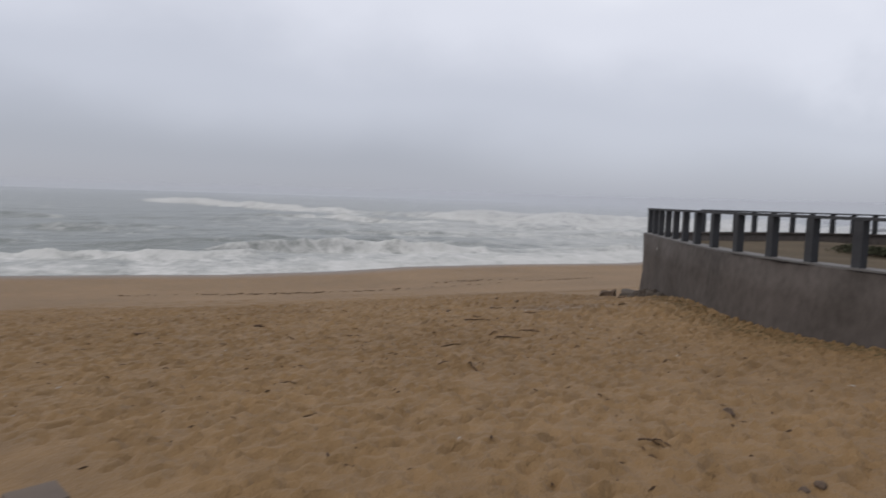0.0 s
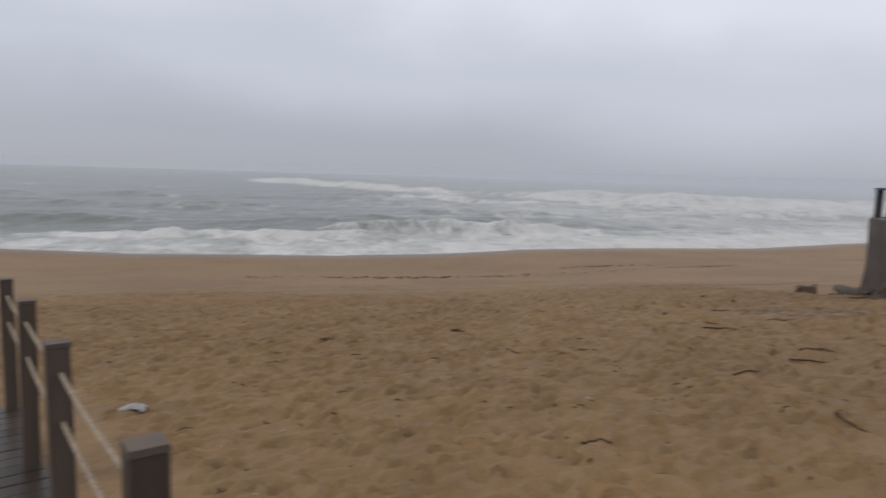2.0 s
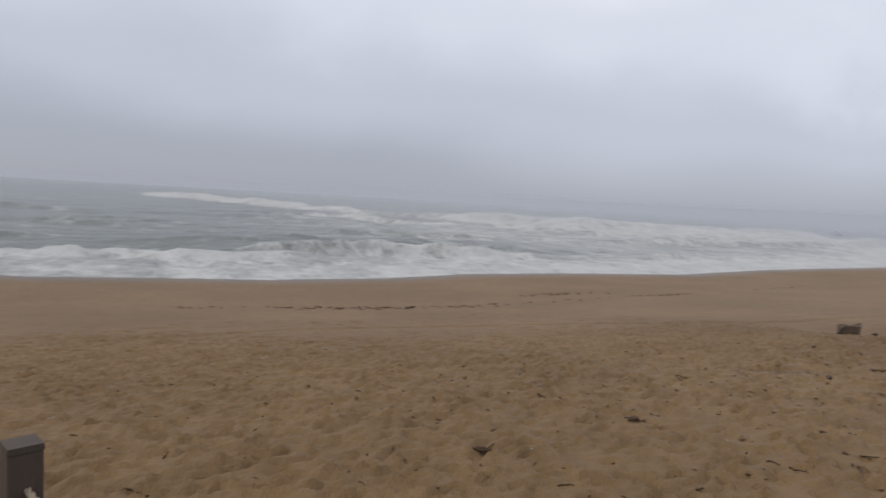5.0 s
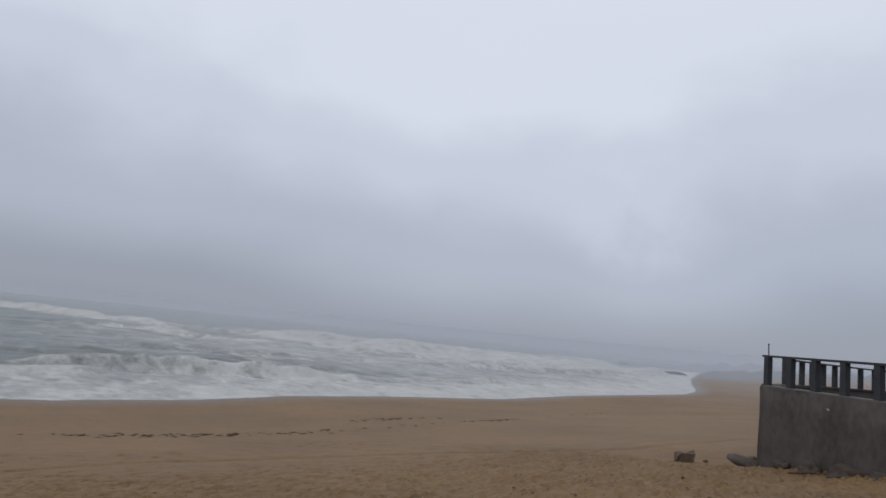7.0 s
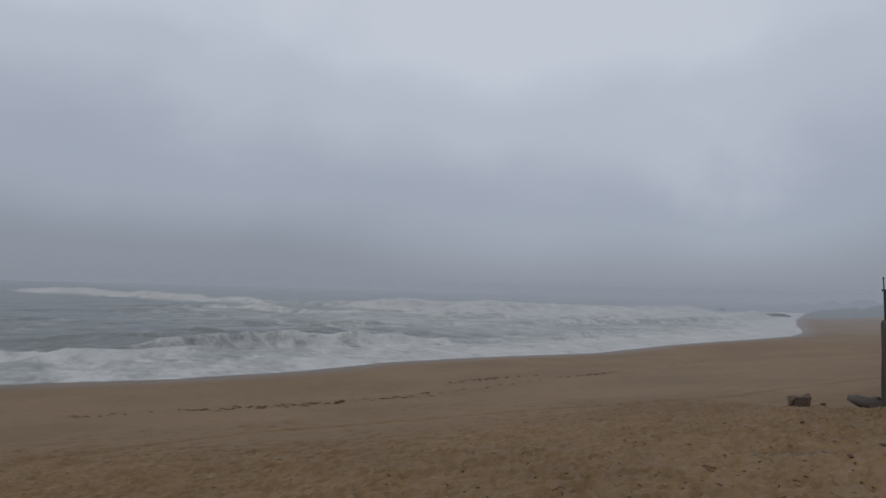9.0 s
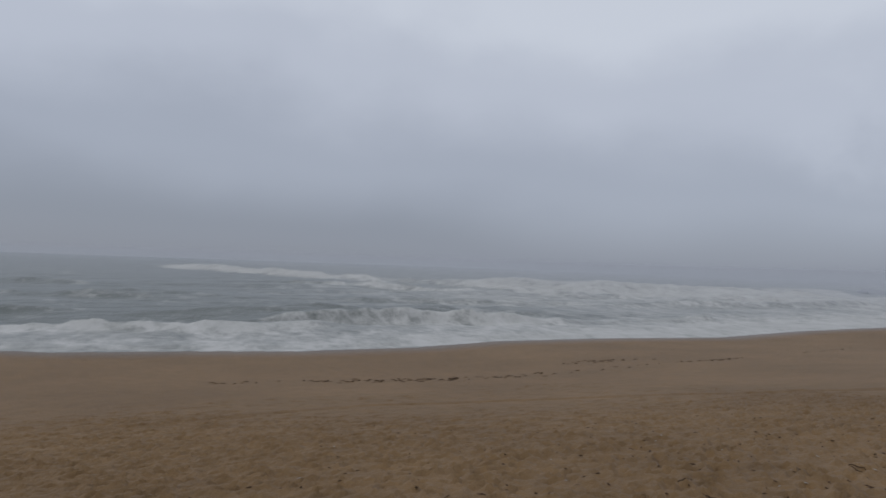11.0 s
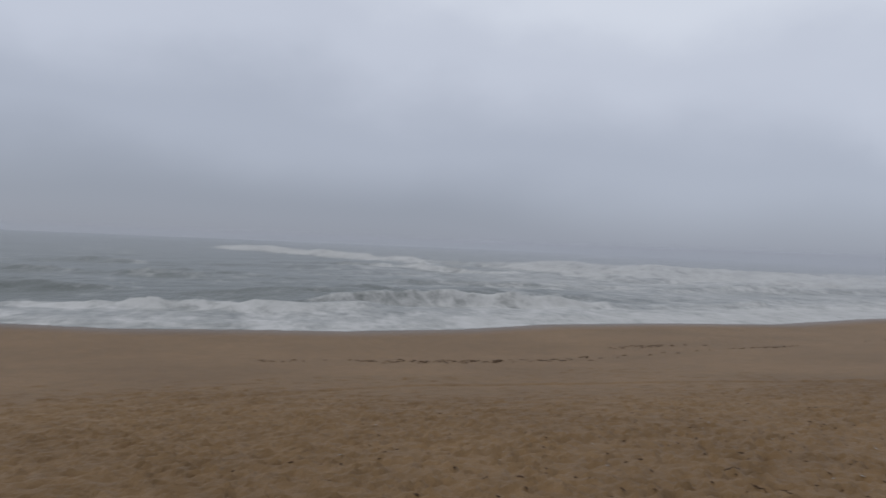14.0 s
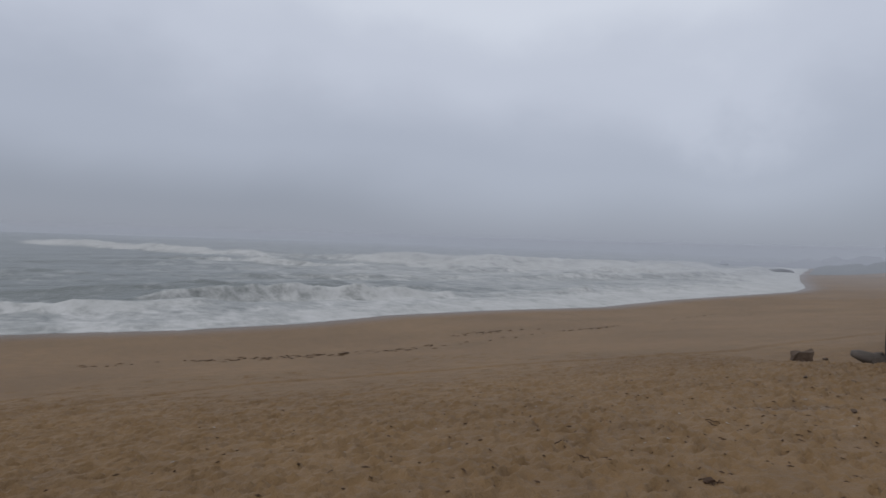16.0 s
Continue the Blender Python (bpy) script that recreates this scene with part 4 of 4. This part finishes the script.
build_far("backdrop_1", "scrub-covered dunes behind the far beach, haze painted in as glow", M_FAR, [(93, 168), (104, 156), (124, 146), (160, 138), (230, 120)], [3, 7.5, 10.5, 12, 13], 24, 3)
build_far("backdrop_2", "faint line of far dunes, haze painted in as glow", M_FAR2, [(108, 262), (140, 255), (200, 235), (290, 200)], [1.5, 6, 9, 11], 30, 8)


def build_mist_glow(name, radius, dense):
    """One thin glowing sheet standing round the bay to imitate a mist bank, thicker up the coast."""
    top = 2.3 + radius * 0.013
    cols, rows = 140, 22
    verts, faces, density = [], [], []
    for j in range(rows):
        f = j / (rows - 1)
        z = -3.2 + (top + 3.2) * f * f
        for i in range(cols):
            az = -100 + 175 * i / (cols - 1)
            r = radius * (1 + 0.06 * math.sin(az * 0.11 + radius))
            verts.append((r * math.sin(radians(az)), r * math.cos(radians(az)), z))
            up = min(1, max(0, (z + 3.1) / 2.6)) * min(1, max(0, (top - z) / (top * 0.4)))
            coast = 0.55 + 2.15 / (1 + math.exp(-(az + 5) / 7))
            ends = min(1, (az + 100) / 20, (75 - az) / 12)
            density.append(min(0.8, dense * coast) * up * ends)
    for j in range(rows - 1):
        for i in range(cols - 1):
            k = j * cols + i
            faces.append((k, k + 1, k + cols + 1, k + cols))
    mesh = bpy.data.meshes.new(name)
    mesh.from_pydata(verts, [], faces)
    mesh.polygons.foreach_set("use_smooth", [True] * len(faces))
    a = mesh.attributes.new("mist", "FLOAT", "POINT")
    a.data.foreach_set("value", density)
    mesh.materials.append(M_MIST_GLOW)
    return tagged(new(name, mesh), "thin glowing sheet over the water that imitates sea mist", "mist", kind="structure")


# added emissive sheets veil the far sea and dunes with haze
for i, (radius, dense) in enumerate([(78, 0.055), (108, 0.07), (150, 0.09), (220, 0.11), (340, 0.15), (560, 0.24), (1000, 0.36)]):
    build_mist_glow("backdrop_%d" % (i + 3), radius, dense)


def build_rock(name, label, cat, place, size, rz, seed, mat, group="", detail=3, jag=0.2):
    bm = bmesh.new()
    rough_stone(bm, size, seed, detail, jag)
    ob = part(name, bm, mat, smooth=detail > 2)
    ob.matrix_basis = pose(*place, 0, 0, rz)
    return tagged(ob, label, cat, group)


SURF = "rocks in the surf"
for i, (x, y, sx, sy, sz) in enumerate([(84, 175, 4.4, 2.0, 0.8), (79, 173, 2.0, 1.4, 0.4), (-77, 28, 0.8, 0.6, 0.45), (-79.4, 23.4, 0.5, 0.4, 0.35), (-72.2, 26, 0.9, 0.5, 0.4), (-83, 29.5, 0.6, 0.5, 0.5)]):
    build_rock("surf_rock", "dark wave-washed rock in white surf", "rock", (x, y, SEA_Z + 0.1), (sx, sy, sz), i * 37, 20 + i, M_SURFROCK, SURF)


def build_block():
    """The broken, squarish concrete block lying on the sand."""
    bm = bmesh.new()
    vs = box(bm, (-0.25, -0.16, -0.12), (0.25, 0.16, 0.25))
    for v in vs:
        if v.co.z > 0:
            v.co.x = -0.19 if v.co.x < 0 else 0.21
            v.co.y *= 0.8
            v.co.z = 0.17 if v.co.x < 0 else 0.27
    bmesh.ops.subdivide_edges(bm, edges=bm.edges[:], cuts=5, use_grid_fill=True)
    for v in bm.verts:
        c = v.co.copy()
        v.co += Vector((noise.noise(c * 5), noise.noise(c * 5 + Vector((9, 0, 0))), noise.noise(c * 5 + Vector((0, 9, 0))))) * 0.05 + Vector((noise.noise(c * 17), noise.noise(c * 17 + Vector((9, 0, 0))), noise.noise(c * 17 + Vector((0, 9, 0))))) * 0.018
    ob = part("stone_block", bm, M_ROCK)
    ob.matrix_basis = pose(2.73, 19.05, gz(2.73, 19.05), 3, -2, -24)
    return tagged(ob, "squarish dark brown broken stone block on the sand", "stone")


build_block()


def build_log():
    log = thing("driftwood_log", "weathered driftwood log lying against the wall foot", "driftwood", (3.38, 17.62, gz(3.2, 17.7)))
    bm = bmesh.new()
    rings = tube(bm, [(-0.44, 0.1, 0.27), (-0.34, 0.06, 0.25), (-0.15, 0, 0.19), (0.1, -0.06, 0.12), (0.3, -0.1, 0.08)], [0.06, 0.10, 0.13, 0.14, 0.12], 12)
    for v in bm.verts:
        v.co += Vector((noise.noise(v.co * 6), noise.noise(v.co * 6 + Vector((5, 5, 5))), noise.noise(v.co * 6 - Vector((5, 5, 5))))) * 0.025
    part("trunk", bm, M_LOG, log, smooth=True)
    bm = bmesh.new()
    tube(bm, [(-0.1, 0, 0.17), (0.0, -0.02, 0.25), (0.1, -0.03, 0.28)], [0.10, 0.08, 0.05], 8)
    part("branch_stub", bm, M_LOG, log, smooth=True)


build_log()


# ---- driftwood, stones and litter on the sand ----
def build_stick(x, y, length, angle, thick, bend, seed, forked=False):
    r = random.Random(seed)
    stick = thing("stick", "thin dark driftwood stick lying on the sand", "stick", (x, y, gz(x, y)), angle, "driftwood sticks")
    n = 8

    def line(a, b, w, up):
        pts = []
        for i in range(n):
            f = i / (n - 1)
            p = Vector(a).lerp(Vector(b), f)
            p.y += bend * length * math.sin(f * math.pi) + r.gauss(0, 0.008)
            wx = x + p.x * math.cos(math.radians(angle)) - p.y * math.sin(math.radians(angle))
            wy = y + p.x * math.sin(math.radians(angle)) + p.y * math.cos(math.radians(angle))
            p.z = gz(wx, wy) - gz(x, y) + thick * 0.7
            pts.append(p)
        for _ in range(2):
            for i in range(1, n - 1):
                pts[i].z = max(pts[i].z, (pts[i - 1].z + pts[i + 1].z) / 2)
        return pts, [w * (1 - 0.55 * i / (n - 1)) for i in range(n)]
    bm = bmesh.new()
    tube(bm, *line((-length / 2, 0, 0), (length / 2, 0, 0), thick, 0.012), 6)
    part("stem", bm, M_STICK, stick, smooth=True)
    if forked:
        bm = bmesh.new()
        tube(bm, *line((-length * 0.05, 0.02, 0), (length * 0.25, length * 0.28, 0), thick * 0.7, 0.014), 6)
        part("twig", bm, M_STICK, stick, smooth=True)
    return stick


# along the foot of the sea wall: place, length, turn
WALL_STICKS = [
    (-0.13, 11.00, 0.50, -10), (0.24, 9.52, 0.30, 72), (0.47, 9.15, 0.36, 8), (0.71, 9.78, 0.40, -42), (-0.18, 8.48, 0.33, 40), (-0.11, 7.30, 0.22, 70),
    (0.23, 7.02, 0.28, -60), (0.10, 12.50, 0.22, -10), (0.40, 12.40, 0.14, 10), (2.26, 12.13, 0.50, 66), (-0.76, 5.16, 0.10, 45), (1.50, 4.74, 0.18, -35),
    (2.16, 7.74, 0.14, 30), (1.33, 6.03, 0.09, -60), (2.83, 15.10, 0.75, -45), (0.73, 11.58, 0.38, -26), (-0.16, 11.33, 0.27, -50), (-2.47, 11.39, 0.12, -45),
    (-1.37, 6.21, 0.19, 14), (0.65, 5.11, 0.06, -10),
]
# beside the boardwalk's end
DECK_STICKS = [
    (-4.39, 8.66, 0.17, 40), (-3.20, 9.72, 0.18, 10), (-4.06, 6.78, 0.12, 13), (-4.22, 6.79, 0.10, -30), (-3.33, 6.77, 0.07, 30), (-2.85, 6.76, 0.08, -20),
    (-3.15, 6.29, 0.10, -45), (-3.95, 5.72, 0.10, 50), (-3.52, 6.01, 0.08, -30), (-3.92, 6.63, 0.06, -17), (-3.03, 7.08, 0.09, 15), (-3.04, 8.30, 0.10, 50),
    (-2.30, 8.73, 0.12, -35), (-2.40, 8.89, 0.08, -25), (-1.66, 9.15, 0.11, -25), (-3.85, 8.20, 0.10, 25), (-4.07, 10.75, 0.12, 30), (-3.96, 10.28, 0.11, -45),
    (-2.43, 11.48, 0.14, -20), (-5.95, 7.27, 0.09, 18), (-6.29, 7.50, 0.11, 0),
]
for i, (x, y, l, a) in enumerate(WALL_STICKS + DECK_STICKS):
    build_stick(x, y, l, a, 0.0042 + 0.017 * l, (i * 5 % 7 - 2) * 0.025, 50 + i, i % 4 == 3 and l > 0.15)
# two thicker knots of bark
for i, (x, y) in enumerate([(-4.42, 8.65), (-3.22, 9.71)]):
    build_rock("bark", "dark knot of bark lying on the sand", "bark", (x, y, gz(x, y) + 0.008), (0.075, 0.028, 0.018), 20 + i * 15, 90 + i, M_STICK, "bark pieces", 2, 0.35)

STONES = [(2.14, 5.55, 0.046, 0.04, 0.04), (2.08, 4.09, 0.034, 0.026, 0.02), (2.2, 4.2, 0.036, 0.025, 0.02), (0.41, 13.74, 0.04, 0.03, 0.02), (-0.02, 14.11, 0.035, 0.025, 0.02), (3.3, 19.14, 0.07, 0.05, 0.04), (-0.01, 12.5, 0.035, 0.03, 0.02), (-0.73, 11.97, 0.04, 0.03, 0.025), (0.19, 11.1, 0.035, 0.025, 0.02), (-2.21, 14.86, 0.03, 0.025, 0.03)]
for i, (x, y, sx, sy, sz) in enumerate(STONES):
    build_rock("stone", "small dark wet stone half sunk in the sand", "stone", (x, y, gz(x, y) + sz * 0.25), (sx, sy, sz), i * 53, 70 + i, M_ROCK, "small stones on the sand", 2, 0.22)


def build_bag():
    bm = bmesh.new()
    vs = bmesh.ops.create_grid(bm, x_segments=14, y_segments=10, size=0.5)["verts"]
    for v in vs:
        r = math.hypot(v.co.x, v.co.y)
        v.co = Vector((v.co.x * 0.17, v.co.y * 0.09, 0.035 * max(0, 1 - 2.1 * r * r) + 0.02 * noise.noise(v.co * 6) + 0.012))
        v.co.x += 0.02 * noise.noise(v.co * 30)
    ext = bmesh.ops.solidify(bm, geom=bm.faces[:], thickness=0.003)
    ob = part("plastic_bag", bm, M_BAG, smooth=True)
    ob.matrix_basis = pose(-4.56, 5.96, gz(-4.56, 5.96), 0, 0, 20)
    return tagged(ob, "crumpled white plastic scrap on the sand", "litter")


build_bag()


def scatter_bits(name, label, cat, count, places, size, mat, seed, long=1.0, slim=1.0):
    """Countless small bits of weed and bark in one object."""
    r = random.Random(seed)
    pts = [places(r) for _ in range(count)]
    zs = heights([p[0] for p in pts], [p[1] for p in pts])
    verts, faces = [], []
    for (x, y), z in zip(pts, zs):
        l, w, h, a = r.uniform(0.5, 1.6) * size * long, r.uniform(0.2, 0.5) * size * slim, r.uniform(0.2, 0.45) * size, r.uniform(0, math.tau) if long == 1 else 0.63 + r.gauss(0, 0.35)
        base = len(verts)
        ca, sa = math.cos(a), math.sin(a)
        for px, py, pz in ((-l, 0, 0.1), (0, -w, 0), (l, 0.3 * w, 0.2), (0, w, 0), (0.1 * l, 0, 1.0), (0, 0, -0.4)):
            verts.append((x + px * ca - py * sa, y + px * sa + py * ca, z + pz * h))
        faces += [(base + a_, base + b_, base + c_) for a_, b_, c_ in ((0, 1, 4), (1, 2, 4), (2, 3, 4), (3, 0, 4), (1, 0, 5), (2, 1, 5), (3, 2, 5), (0, 3, 5))]
    mesh = bpy.data.meshes.new(name)
    mesh.from_pydata(verts, [], faces)
    mesh.materials.append(mat)
    return tagged(new(name, mesh), label, cat, kind="stuff")


def wrack_place(r):
    k = r.random()
    if k < 0.58:
        u = r.choice([r.gauss(4.6, 0.8), r.gauss(6.8, 0.9), r.gauss(9.5, 1.4), r.uniform(0, 15)])
        s = np.interp(u, [0, 1.2, 3.1, 4.4, 7, 9.4, 14, 18], [29, 28.8, 28.3, 27.5, 26.8, 26.2, 26.9, 27]) + r.gauss(0, 0.38)
    elif k < 0.76:
        u, s = r.gauss(17.1, 0.8), 30.0 + r.gauss(0, 0.3)
    else:
        u = r.choice([r.gauss(21.5, 1.0), r.uniform(15, 40)])
        s = np.interp(u, [15, 22, 29.6, 36.3, 45], [27, 27.4, 29, 30.9, 32]) + r.gauss(0, 0.16)
    return xy(u + 1.2, float(s))


def litter_place(r):
    k = r.random()
    if k < 0.2:
        return r.gauss(0.2, 1.6), r.gauss(9.5, 1.6)
    if k < 0.8:
        return r.uniform(-8, 4), r.uniform(4, 15)
    return r.gauss(-2.0, 2.0), r.gauss(11.5, 1.6)


scatter_bits("seaweed_wrack", "dark scraps of seaweed along the old tide line", "seaweed", 220, wrack_place, 0.07, M_STICK, 5, 1.4, 0.8)
scatter_bits("beach_litter", "small dark scraps of bark and weed on the sand", "debris", 1150, litter_place, 0.03, M_STICK, 6, 1.0, 0.85)
def moss_place(r):
    i = r.randrange(int(len(FRONT) * 0.2), len(FRONT) - 8)
    p = FRONT[i]
    d = (FRONT[i + 1] - FRONT[i - 1]).normalized()
    off = 0.12 + abs(r.gauss(0, 0.35))
    return p.x + r.uniform(-0.1, 0.1) - d.y * off, p.y + r.uniform(-0.1, 0.1) + d.x * off


scatter_bits("moss", "dull green-brown moss and weed along the sea wall's foot", "moss", 4500, moss_place, 0.02, M_MOSS, 12)
scatter_bits("shell_litter", "small pale shell and wood chips on the sand", "debris", 90, litter_place, 0.022, M_BAG, 9)

# broken footing at the foot of the sea wall
for i, (x, y, sx, sy, sz) in enumerate([(3.16, 16.3, 0.14, 0.3, 0.13), (3.16, 15.6, 0.15, 0.32, 0.15), (3.18, 14.8, 0.13, 0.36, 0.15), (3.2, 14.0, 0.14, 0.3, 0.12), (2.85, 15.3, 0.11, 0.16, 0.07), (2.75, 14.5, 0.13, 0.12, 0.06), (2.9, 16.8, 0.11, 0.14, 0.08)]):
    build_rock("broken_concrete", "rough dark lump of broken concrete at the wall foot", "rubble", (x, y, gz(x, y) + sz * 0.1), (sx, sy, sz), i * 11 - 30, 120 + i, M_RUBBLE, "rubble along the wall foot", 3, 0.3)
